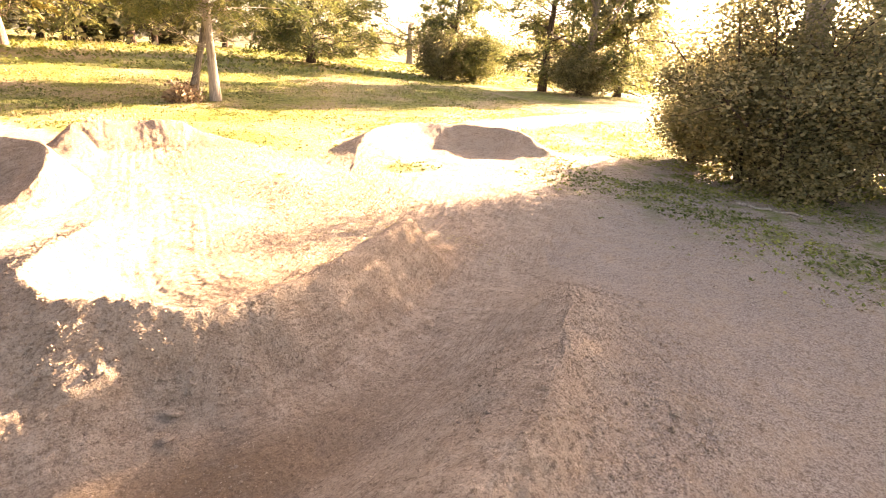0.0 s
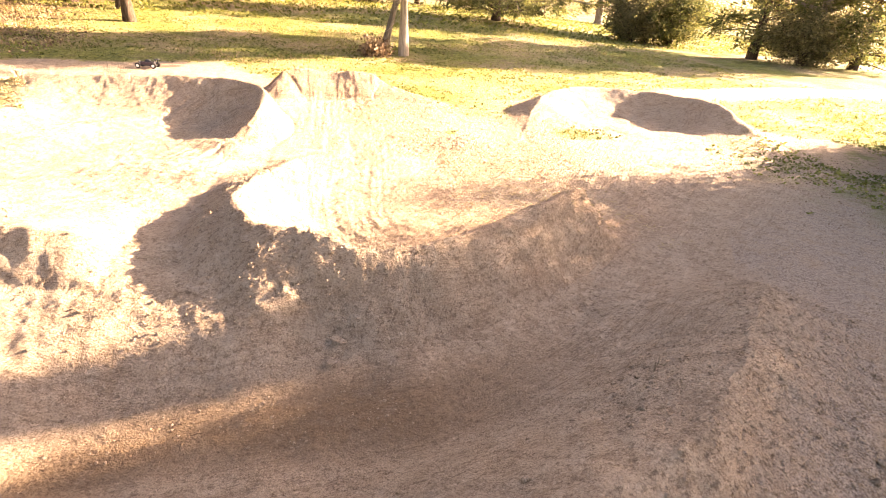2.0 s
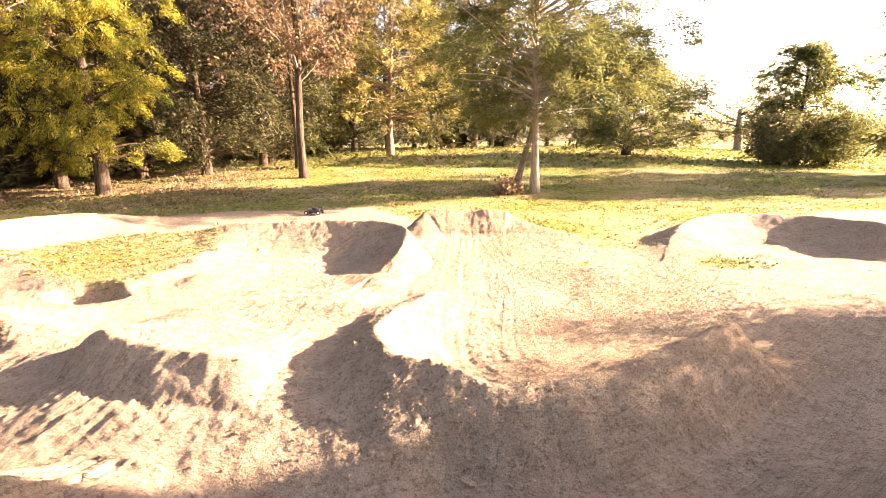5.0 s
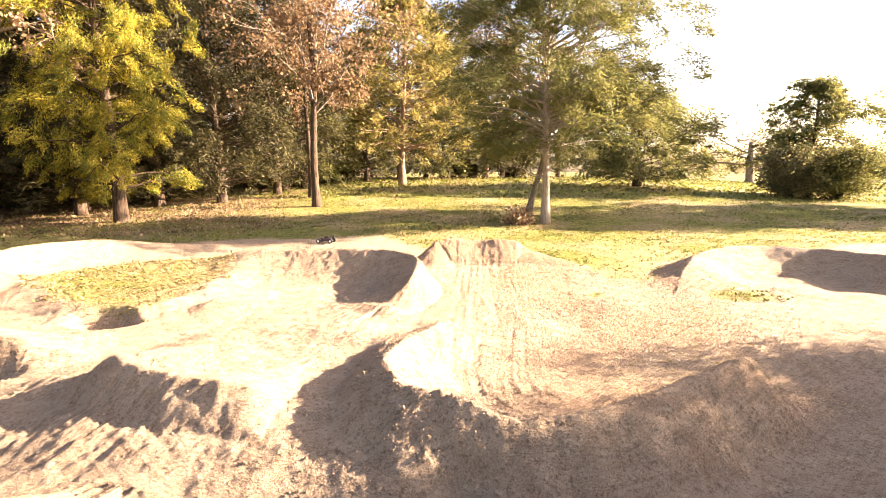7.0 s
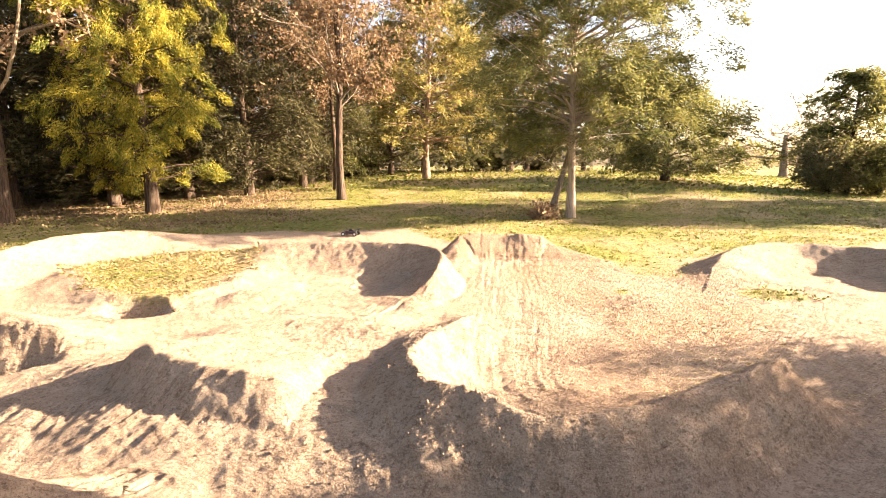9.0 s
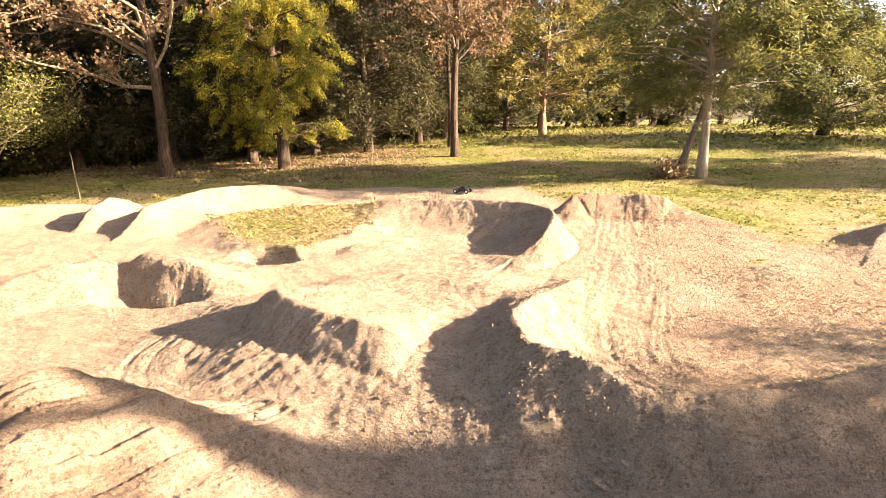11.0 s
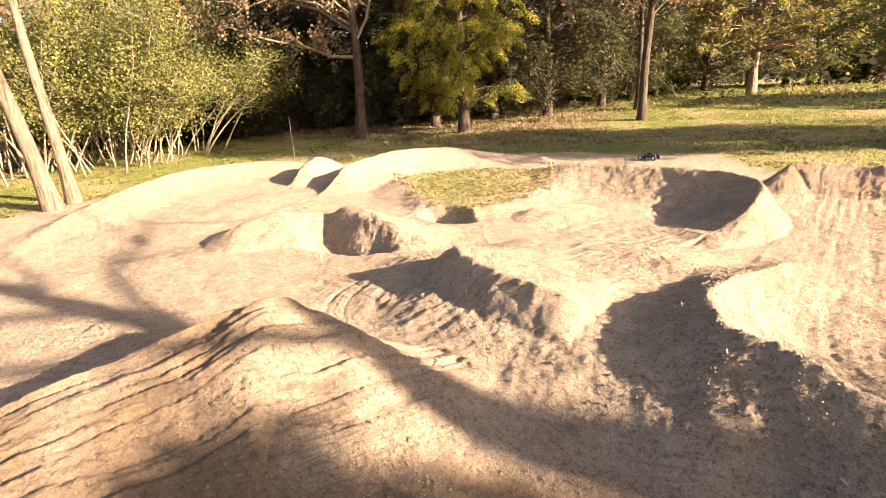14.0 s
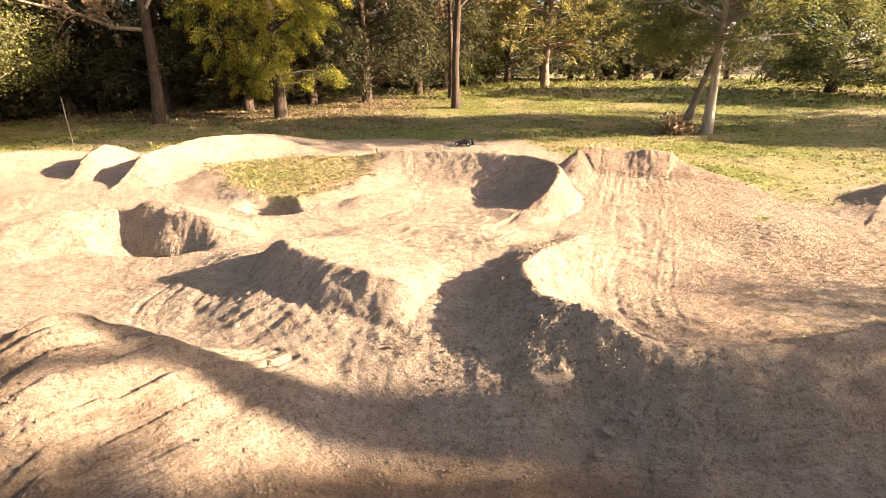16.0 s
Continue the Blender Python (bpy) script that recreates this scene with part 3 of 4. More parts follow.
class Limbs:
    """Collects tapered tubes into one mesh."""

    def __init__(self):
        self.v, self.f, self.n = [], [], 0

    def tube(self, pts, radii, sides=6):
        pts = np.asarray(pts, float)
        tang = np.gradient(pts, axis=0)
        tang /= np.linalg.norm(tang, axis=1, keepdims=True) + 1e-9
        ref = np.array([0.3, 0.9, 0.1]) if abs(tang[0, 2]) > 0.5 else np.array([0, 0, 1.0])
        ang = np.linspace(0, 2 * np.pi, sides, endpoint=False)
        for i, (p, t, r) in enumerate(zip(pts, tang, radii)):
            u = np.cross(t, ref)
            u /= np.linalg.norm(u) + 1e-9
            w = np.cross(t, u)
            self.v.append(p + r * (np.cos(ang)[:, None] * u + np.sin(ang)[:, None] * w))
            if i:
                a = self.n + (i - 1) * sides + np.arange(sides)
                b = self.n + (i - 1) * sides + (np.arange(sides) + 1) % sides
                self.f.append(np.stack([a, b, b + sides, a + sides], 1))
        self.n += len(pts) * sides

    def mesh(self, name):
        return quick_mesh(name, np.concatenate(self.v), np.concatenate(self.f))


def bent(rng, start, direction, length, steps, wander, droop=0.0):
    """A crooked line that starts at a place and wanders about a direction."""
    p, d = np.array(start, float), np.array(direction, float)
    d /= np.linalg.norm(d)
    out = [p.copy()]
    for i in range(steps):
        d = d + rng.normal(0, wander, 3) + np.array([0, 0, -droop])
        d /= np.linalg.norm(d)
        p = p + d * length / steps
        out.append(p.copy())
    return np.array(out)


def leaf_mesh(name, centres, size, rng, kind="spray", flat=0.0):
    """Many small leaves round the centres: thin pointed sprays (cedar) or broad leaves."""
    n = len(centres)
    d = rng.normal(0, 1, (n, 3))
    if kind == "spray":
        d[:, 2] = -np.abs(d[:, 2]) * 0.5 + 0.25
    d /= np.linalg.norm(d, axis=1, keepdims=True)
    s = rng.normal(0, 1, (n, 3))
    s[:, 2] *= 1 - flat
    s -= d * (s * d).sum(1, keepdims=True)
    s /= np.linalg.norm(s, axis=1, keepdims=True) + 1e-9
    size = np.asarray(size) * rng.uniform(0.6, 1.4, n)
    l, w = size[:, None], (size * (0.34 if kind == "spray" else 0.6))[:, None]
    v = np.stack([centres, centres + d * l * 0.5 + s * w, centres + d * l, centres + d * l * 0.45 - s * w], 1).reshape(-1, 3)
    f = np.arange(n * 4).reshape(-1, 4)
    return quick_mesh(name, v, f, False)


def tuft_mesh(name, spots, leaves, size, rng, low=0.35, droop=0.3):
    """Foliage in tufts: thin pointed sprays that stand out from each tuft, away from the stem."""
    per = max(5, leaves // len(spots))
    c = np.repeat(np.array([q[0] for q in spots]), per, 0)
    r = np.repeat(np.array([q[1] for q in spots]), per)[:, None]
    n = len(c)
    out = c * (1, 1, 0)
    out /= np.linalg.norm(out, axis=1, keepdims=True) + 1e-6
    axis = np.repeat(rng.normal(0, 0.45, (len(spots), 3)), per, 0) * (1, 1, 0.5) + 0.75 * out + np.array([0, 0, -droop])
    axis /= np.linalg.norm(axis, axis=1, keepdims=True)
    run = rng.uniform(-0.3, 1.0, (n, 1))
    p = c + axis * r * 1.7 * run + rng.normal(0, 0.36, (n, 3)) * r * (1.15 - 0.75 * np.abs(run))
    d = axis + rng.normal(0, 0.5, (n, 3))
    s = np.cross(d, rng.normal(0, 1, (n, 3)))
    s /= np.linalg.norm(s, axis=1, keepdims=True) + 1e-9
    l = size * rng.uniform(0.6, 1.4, (n, 1))
    keep = p[:, 2] > low
    p, d, s, l = p[keep], d[keep], s[keep], l[keep]
    v = np.stack([p - d * l * 0.5, p + s * l * 0.22, p + d * l * 0.6, p - s * l * 0.22], 1).reshape(-1, 3)
    return quick_mesh(name, v, np.arange(len(v)).reshape(-1, 4), False)


def cedar(name_label, x, y, height_m, width, seed, leaf, bark=BARK_DARK, bare=1.0, trunk=0.2, leaves=9000, size=0.16, lean=(0, 0), category="cedar tree", group="trees round the track", ragged=0.35, twigs=10, tuft=0.32, many=1.0, tips=6, column=False, droop=0.3):
    """A red cedar: a straight stem, many level to rising boughs, a ragged crown of drooping sprays."""
    rng = np.random.RandomState(seed)
    z0 = height(x, y)
    tree = thing("cedar_tree", x, y, z0 - 0.05, name_label, category, group)
    stem = Limbs()
    hs = np.linspace(0, height_m * 0.96, 9)
    path = np.stack([lean[0] * hs + 0.04 * height_m * 0.3 * np.sin(hs * 0.5 + seed), lean[1] * hs + 0.02 * np.cos(hs * 0.7 + seed), hs], 1)
    path -= path[0]
    rad = trunk * (1 - hs / height_m) ** 0.8 + 0.012
    rad[0] *= 1.35
    stem.tube(path, rad, 9)
    boughs = []
    spots = []
    n = int((26 + height_m * 5) * many)
    for i in range(n):
        q = (i + rng.rand()) / n
        hz = bare + (height_m - bare) * q ** 1.05
        at = np.array([np.interp(hz, hs, path[:, k]) for k in range(3)])
        reach = width * 0.5 * (np.sin(np.pi * min(1, 0.18 + 0.82 * q)) ** 0.8 * 0.75 + 0.28 * (1 - q)) * rng.uniform(1 - ragged, 1 + ragged * 0.6)
        if column:
            reach = width * 0.5 * (1 - 0.85 * max(0, q - 0.45) / 0.55) * rng.uniform(0.55, 1.1)
        a = rng.uniform(0, 2 * np.pi)
        line = bent(rng, at, (np.cos(a), np.sin(a), 0.25 + 0.5 * q), reach, 5, 0.13, 0.05)
        stem.tube(line, np.linspace(0.035 * (1.2 - q) + 0.008, 0.005, 6), 4)
        boughs.append(line)
        for k in range(tips):
            u = 1 - 0.7 * rng.rand() ** 1.5
            c = np.array([np.interp(u * 5, range(6), line[:, m]) for m in range(3)])
            spots.append((c + rng.normal(0, 0.07 * reach + 0.06, 3), tuft * rng.uniform(0.6, 1.3)))
    for i in range(twigs):
        hz = rng.uniform(max(0.4, bare * 0.55), max(0.8, bare + 1.0))
        a = rng.uniform(0, 2 * np.pi)
        at = np.array([np.interp(hz, hs, path[:, k]) for k in range(3)])
        stem.tube(bent(rng, at, (np.cos(a), np.sin(a), 0.3), width * rng.uniform(0.1, 0.3), 7, 0.3, 0.16), np.linspace(0.013, 0.003, 8), 3)
    mesh_part("trunk", stem.mesh("trunk"), bark, tree)
    mesh_part("crown", tuft_mesh("crown", spots, leaves, size, rng, 0.35, droop), leaf, tree)
    return tree


def oak(name_label, x, y, height_m, spread_m, seed, leaf=None, bark=BARK_GREY, trunk=0.2, fork=0.4, leaves=0, size=0.13, lean=(0, 0), level=3, category="oak tree", name="oak_tree", rise=0.7, group="trees round the track", leaf_part="crown", limbs=(), twig=0.002, leader=0.9, upper=None):
    """A winter tree: crooked limbs that fork again and again, with or without dry leaves."""
    rng = np.random.RandomState(seed)
    z0 = height(x, y)
    tree = thing(name, x, y, z0 - 0.05, name_label, category, group)
    wood = Limbs()
    hs = np.linspace(0, height_m * leader, 10)
    path = np.stack([lean[0] * hs + 0.05 * np.sin(hs * 0.9 + seed), lean[1] * hs + 0.05 * np.cos(hs * 0.7 + seed), hs], 1)
    path -= path[0]
    rad = trunk * (1 - hs / height_m) ** 0.9 + 0.01
    rad[0] *= 1.4
    wood.tube(path, rad, 9)
    if upper:
        mesh_part("trunk", wood.mesh("trunk"), bark, tree)
        wood = Limbs()
    tips = []

    def branch(at, direction, length, r, depth):
        line = bent(rng, at, direction, length, 6, 0.17, -0.01)
        wood.tube(line, np.linspace(max(r, twig * 1.5), r * 0.35 + twig, 7), 6 if depth == level else 4 if depth > 1 else 3)
        if depth <= 1:
            tips.extend(line[3:])
        if depth == 0:
            return
        for k in range(rng.randint(3, 5)):
            u = rng.uniform(0.35, 1.0)
            p = np.array([np.interp(u * 6, range(7), line[:, m]) for m in range(3)])
            dd = (line[-1] - line[0]) / length + rng.normal(0, 0.6, 3)
            branch(p, dd, length * rng.uniform(0.4, 0.62), r * 0.5, depth - 1)

    for line in limbs:
        branch_line = np.array(line, float)
        wood.tube(branch_line, np.linspace(trunk * 0.38, 0.02, len(line)), 6)
        for p in branch_line[1:]:
            for k in range(3):
                branch(p, rng.normal(0, 1, 3) + np.array([-0.5, -0.5, 0.2]), rng.uniform(0.5, 1.1), 0.022, 1)
    n = int(7 + height_m * 0.7)
    for i in range(n):
        q = fork + (1 - fork) * (i + rng.rand()) / n
        at = np.array([np.interp(q * height_m * leader, hs, path[:, k]) for k in range(3)])
        a = i * 2.4 + rng.uniform(-0.5, 0.5)
        branch(at, (np.cos(a), np.sin(a), rise), spread_m * 0.5 * (1.15 - 0.6 * q) * rng.uniform(0.7, 1.15), trunk * 0.4 * (1.2 - q), level - 1)
    # Boughs get a paler bark than the trunk.
    if upper:
        mesh_part("bough", wood.mesh("bough"), upper, tree, "pale twisted boughs")
    else:
        mesh_part("trunk", wood.mesh("trunk"), bark, tree)
    if leaves:
        tips = np.array(tips)
        cs = tips[rng.randint(0, len(tips), leaves)] + rng.normal(0, 0.14, (leaves, 3))
        mesh_part(leaf_part, leaf_mesh(leaf_part, cs, np.full(leaves, size), rng, "broad"), leaf, tree)
    return tree


def shrub(label, x, y, height_m, width, seed, leaf, leaves=12000, size=0.12, stems=9, category="shrub", name="shrub", group="bushes", low=0.1, bark=BARK_DARK, stem=0.045, foot=0.15, fan=0.55, kind="broad", short=0.65, clumped=1.0):
    """A bush of many stems with a ragged crown that reaches the ground."""
    rng = np.random.RandomState(seed)
    bush = thing(name, x, y, height(x, y) - 0.05, label, category, group)
    spots = []
    for i in range(stems):
        wood = Limbs()
        a = rng.uniform(0, 2 * np.pi)
        out = rng.uniform(0.1, fan)
        line = bent(rng, (foot * np.cos(a) * rng.rand(), foot * np.sin(a) * rng.rand(), 0), (out * np.cos(a), out * np.sin(a), 1), height_m * rng.uniform(short, 1.0), 7, 0.14)
        wood.tube(line, np.linspace(stem, 0.008, 8), 5)
        for k in range(14):
            u = rng.uniform(low, 1)
            p = np.array([np.interp(u * 7, range(8), line[:, m]) for m in range(3)])
            b = rng.uniform(0, 2 * np.pi)
            reach = width * 0.36 * np.sqrt(np.sin(np.pi * (0.12 + 0.8 * u))) * rng.uniform(0.5, 1.15)
            tw = bent(rng, p, (np.cos(b), np.sin(b), 0.25), reach, 4, 0.2)
            wood.tube(tw, np.linspace(0.014, 0.003, 5), 3)
            for q in tw[1:] if rng.rand() < clumped else ():
                spots.append((q, 0.11 * width ** 0.5))
        mesh_part("stem", wood.mesh("stem"), bark, bush)
    per = max(3, leaves // len(spots))
    cs = np.concatenate([c + rng.normal(0, r, (per, 3)) for c, r in spots])
    cs = cs[cs[:, 2] > 0.03]
    mesh_part("crown", leaf_mesh("crown", cs, np.full(len(cs), size), rng, kind), leaf, bush)
    return bush


# ---- trees beside the track ----
cedar("tall golden-green cedar at the edge of the woods", -11.4, 17.1, 13.5, 5.6, 1, CEDAR_GOLD, trunk=0.18, bare=1.0, leaves=200000, size=0.065, tuft=0.27, many=1.9, tips=5, column=True, droop=0.9)
cedar("green cedar with a leaning pale trunk and dead lower twigs", 3.0, 16.7, 9.8, 7.9, 2, CEDAR_GREEN, BARK_PALE, bare=2.4, trunk=0.12, leaves=210000, size=0.07, lean=(0.03, 0), twigs=60, tuft=0.38, many=2.4, tips=6)
oak("thin crooked sapling leaning behind the pale-trunked cedar", 2.7, 18.8, 5.5, 3, 12, None, BARK_GREY, trunk=0.11, fork=0.5, lean=(0.22, 0), name="sapling", category="tree")
oak("slender dark-barked oak with sparse brown leaves", -5.75, 21.2, 15, 11, 3, OAK_BROWN, BARK_DARK, trunk=0.155, fork=0.5, leaves=9000, size=0.1, rise=1.3, leader=0.5, upper=BARK_GREY,
    limbs=[[(0.05, 0, 4.1), (0.5, -0.2, 4.5), (1.1, -0.4, 4.75), (1.7, -0.5, 4.8), (2.3, -0.7, 5.2)], [(0, 0, 4.4), (-0.25, -0.1, 5.6), (-0.4, -0.2, 7.2), (-0.8, -0.2, 9.0)], [(0, 0, 4.9), (0.45, 0.1, 6.2), (0.7, 0.2, 7.6), (1.2, 0.2, 9.2)]])
oak("thin dark sapling beside a larger oak", -6.9, 24.5, 10, 4, 13, OAK_BROWN, BARK_DARK, trunk=0.12, fork=0.35, leaves=3500, size=0.09, name="sapling", category="tree")
cedar("spreading olive cedar with a pale reddish trunk in the grass", -3.2, 31.5, 11, 10.5, 4, CEDAR_OLIVE, BARK_RED, bare=2.0, trunk=0.2, leaves=42000, size=0.15, twigs=30, tuft=0.4, many=2.0, tips=5)
oak("bare oak with pale twisted branches", -14.8, 14.85, 12, 11, 5, OAK_BROWN, BARK_DARK, trunk=0.2, fork=0.3, leaves=6000, size=0.1, upper=TWIG,
    limbs=[[(0.05, 0, 3.1), (-0.6, -0.6, 3.15), (-1.3, -1.2, 3.5), (-2.3, -2.2, 3.8), (-3.3, -3.2, 4.3), (-4.0, -3.9, 3.95)],
           [(0, 0, 4.2), (-0.9, -0.9, 5.0), (-2.0, -1.8, 5.25), (-3.0, -2.6, 4.85)], [(0, 0, 4.6), (0.7, -1.0, 5.4), (1.2, -2.2, 5.5), (1.7, -3.0, 5.0)],
           [(0, 0, 4.0), (-1.5, -0.2, 4.9), (-3.0, -0.4, 5.3), (-4.2, -0.5, 5.0)], [(0, 0, 5.0), (-0.4, -1.4, 5.6), (-0.8, -2.6, 5.5), (-1.0, -3.6, 4.9)], [(0, 0, 4.8), (1.2, 0.3, 5.8), (2.4, 0.4, 6.1), (3.3, 0.2, 5.7)]])
oak("leaning pale-barked tree beside the track", -12.55, 3.6, 9, 6, 6, OAK_BROWN, BARK_TAN, trunk=0.15, fork=0.4, lean=(-0.03, -0.11), name="leaning_tree", category="tree", leaves=900)
oak("thin pale sapling leaning beside a larger tree", -12.9, 4.1, 8.5, 4.5, 7, None, BARK_TAN, trunk=0.115, fork=0.5, lean=(0, -0.02), name="leaning_tree", category="tree")
shrub("broad dense evergreen bush at the track's edge", 11.0, 4.85, 3.65, 3.4, 8, SCRUB, 72000, 0.066, 24, kind="spray", fan=0.42, foot=0.8, short=0.8)
shrub("evergreen bush growing behind a broader one", 13.2, 2.7, 3.4, 4.4, 10, SCRUB, 24000, 0.1, 14, kind="spray", low=0.3)
# Three unseen cedars, added only to throw shade over the foreground.
cedar("unseen young cedar added to shade the foreground", 14.9, 2.7, 5.5, 4.2, 11, CEDAR_GREEN, leaves=20000, size=0.17, bare=0.4, trunk=0.14, tuft=0.4, many=1.6)
cedar("hidden narrow young cedar added to shade the channel", 13.9, 4.05, 5.85, 2.8, 12, CEDAR_GREEN, leaves=12000, size=0.17, bare=0.4, trunk=0.12, tuft=0.36, many=1.3)
cedar("unseen young cedar added to shade the near gravel", 15.5, 0.7, 5.6, 4.4, 13, CEDAR_GREEN, leaves=18000, size=0.17, bare=0.4, trunk=0.13, tuft=0.4, many=1.5)
shrub("dense evergreen bush around the foot of a bare oak", 10.6, 3.95, 2.9, 3.0, 14, SCRUB, 36000, 0.064, 16, kind="spray", foot=0.6, fan=0.5)
shrub("low spreading evergreen bush beside a taller one", 11.4, 6.5, 1.7, 2.3, 9, SCRUB, 20000, 0.062, 12, kind="spray", low=0.25)

shrub("low clump of dead brown weeds at the foot of a cedar", 2.1, 16.5, 0.4, 1.1, 61, LITTER, 1600, 0.07, 9, stem=0.012, category="dead weeds", name="dead_weeds")

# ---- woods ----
shaded_cedar = cedar("cedar in the woods behind the track, coloured as if in shade", -19.0, 21.0, 11, 7, 20, CEDAR_SHADED, leaves=30000, size=0.12, bare=0.5, trunk=0.17, many=1.6, tuft=0.45, group="woods")
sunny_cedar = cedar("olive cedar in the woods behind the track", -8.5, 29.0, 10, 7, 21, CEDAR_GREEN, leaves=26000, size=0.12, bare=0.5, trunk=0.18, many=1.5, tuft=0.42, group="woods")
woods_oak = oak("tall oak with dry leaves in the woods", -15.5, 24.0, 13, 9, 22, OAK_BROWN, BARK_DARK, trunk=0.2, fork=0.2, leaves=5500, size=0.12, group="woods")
woods_scrub = shrub("tangled undergrowth at the edge of the woods, coloured as if in shade", -20.0, 18.0, 3.2, 4.5, 23, CEDAR_SHADED, 7000, 0.16, 12, group="woods")


def plant(proto, spots, seed):
    rng = np.random.RandomState(seed)
    for x, y in spots:
        copy_thing(proto, pose(x, y, height(x, y) - 0.05, 0, 0, rng.uniform(0, 360)))


plant(shaded_cedar, [(-17.6, 18.2), (-20.6, 16.2), (-14.2, 19.0), (-22.5, 13.2), (-10.4, 22.6), (-16.8, 22.3), (-9.0, 25.8), (-23.5, 20), (-12.6, 21.5), (-15.2, 20.5), (-24, 17), (-25.5, 12.5), (-22, 24.5), (-16.5, 27), (-26, 21), (-19, 30), (4, 43), (9, 45)], 1)
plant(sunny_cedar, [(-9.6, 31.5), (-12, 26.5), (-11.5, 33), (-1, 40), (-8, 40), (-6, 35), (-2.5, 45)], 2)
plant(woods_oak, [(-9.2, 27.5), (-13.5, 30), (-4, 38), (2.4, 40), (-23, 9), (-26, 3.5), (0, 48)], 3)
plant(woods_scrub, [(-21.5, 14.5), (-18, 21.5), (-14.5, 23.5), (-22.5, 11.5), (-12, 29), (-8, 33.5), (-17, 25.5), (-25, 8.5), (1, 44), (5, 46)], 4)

# across the field
cedar("dark spreading cedar behind the grass", 10.6, 30.0, 5.0, 9, 30, CEDAR_GREEN, leaves=60000, size=0.125, many=2.2, bare=0.3, trunk=0.22, tuft=0.45, group="field trees")
cedar("pointed cedar standing in the field", 18.7, 27.5, 6.0, 5.6, 31, CEDAR_GREEN, leaves=22000, size=0.14, many=1.6, bare=0.4, trunk=0.18, tuft=0.32, group="field trees")
shrub("dark low bush around a field cedar", 19.8, 26.8, 2.7, 6.5, 32, CEDAR_GREEN, 15000, 0.11, 14, kind="spray", group="field trees")
shrub("grey tangled bush at the field's edge", 17.2, 26.5, 2.8, 4, 33, SCRUB, 16000, 0.11, 12, kind="spray", group="field trees")
oak("bare spreading oak far across the field", 24.4, 43.0, 6.2, 14, 34, None, BARK_GREY, trunk=0.34, fork=0.35, rise=0.3, group="field trees", twig=0.014, leader=0.55, level=4)
oak("bare oak far across the field", 20.0, 50.0, 5.5, 11, 35, None, BARK_GREY, trunk=0.26, fork=0.3, rise=0.4, group="field trees", twig=0.014, leader=0.55, level=4)
cedar("tall cedar in a thick clump of trees", 21.3, 22.2, 11, 6, 36, CEDAR_GREEN, leaves=32000, size=0.14, many=1.4, bare=0.6, trunk=0.2, tuft=0.42, group="field trees")
oak("stout trunk with grey moss-hung limbs", 22.6, 20.3, 12, 7, 37, SCRUB, BARK_GREY, trunk=0.27, fork=0.15, leaves=16000, size=0.14, group="field trees")
cedar("grey-green cedar in a thick clump of trees", 24.6, 19.6, 7.5, 5, 38, CEDAR_GREEN, leaves=26000, size=0.14, many=1.4, bare=0.3, trunk=0.18, tuft=0.42, group="field trees")
shrub("grey tangled bush under a clump of trees", 22.0, 20.0, 2.6, 6, 39, SCRUB, 20000, 0.1, 14, kind="spray", group="field trees")
oak("big bare oak rising out of the evergreen bush", 11.4, 4.6, 13, 9, 41, None, BARK_GREY, trunk=0.29, fork=0.42, lean=(0, 0.04), group="field trees")

# ---- far line of trees ----
rng = np.random.RandomState(70)
far = []
for k in range(150):
    a = radians(rng.uniform(16, 68))
    d = rng.uniform(95, 170)
    cx, cy, hh = d * math.sin(a), d * math.cos(a), rng.uniform(2.5, 7)
    far.append(np.array([cx, cy, height(cx, cy)]) + rng.normal(0, 1, (170, 3)) * (hh * 0.45, hh * 0.45, hh * 0.3) + np.array([0, 0, hh * 0.5]))
far = np.concatenate(far)
me = leaf_mesh("far_trees", far, np.full(len(far), 0.45), rng)
me.materials.append(SCRUB)
tagged(new("far_trees", me), "hazy line of scrubby trees beyond the field", "far trees", kind="stuff")

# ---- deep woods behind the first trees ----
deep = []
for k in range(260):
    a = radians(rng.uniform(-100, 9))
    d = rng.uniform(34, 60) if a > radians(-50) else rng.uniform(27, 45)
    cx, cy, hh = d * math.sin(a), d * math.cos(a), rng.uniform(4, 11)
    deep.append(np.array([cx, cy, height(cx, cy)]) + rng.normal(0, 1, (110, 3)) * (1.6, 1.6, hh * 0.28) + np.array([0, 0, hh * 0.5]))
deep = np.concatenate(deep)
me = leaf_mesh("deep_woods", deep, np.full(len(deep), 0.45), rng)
me.materials.append(CEDAR_SHADED)
tagged(new("deep_woods", me), "dense woods behind the nearer trees, coloured as if in shade", "woods", kind="stuff")

# ---- thicket of thin stems ----
thicket = shrub("tall sunlit thicket of thin pale stems", -18.4, 7.0, 6.4, 4.0, 50, THICKET, 44000, 0.055, 34, name="thicket", category="thicket", group="thicket", low=0.45, bark=TWIG, stem=0.032, foot=2.3, fan=0.65, kind="broad", short=0.4, clumped=0.45)
plant(thicket, [(-19.4, 4.4), (-18.9, 9.0), (-20.5, 2.0), (-21.3, 6.0), (-21.5, -0.8)], 7)


# ---- loose stuff on the ground ----
def scatter(n, x0, x1, y0, y1, weight, seed):
    """Random places, kept by a weight from 0 to 1."""
    rng = np.random.RandomState(seed)
    x, y = rng.uniform(x0, x1, n), rng.uniform(y0, y1, n)
    keep = rng.rand(n) < weight(x, y)
    x, y = x[keep], y[keep]
    return x, y, grid_of(Z, x, y), rng


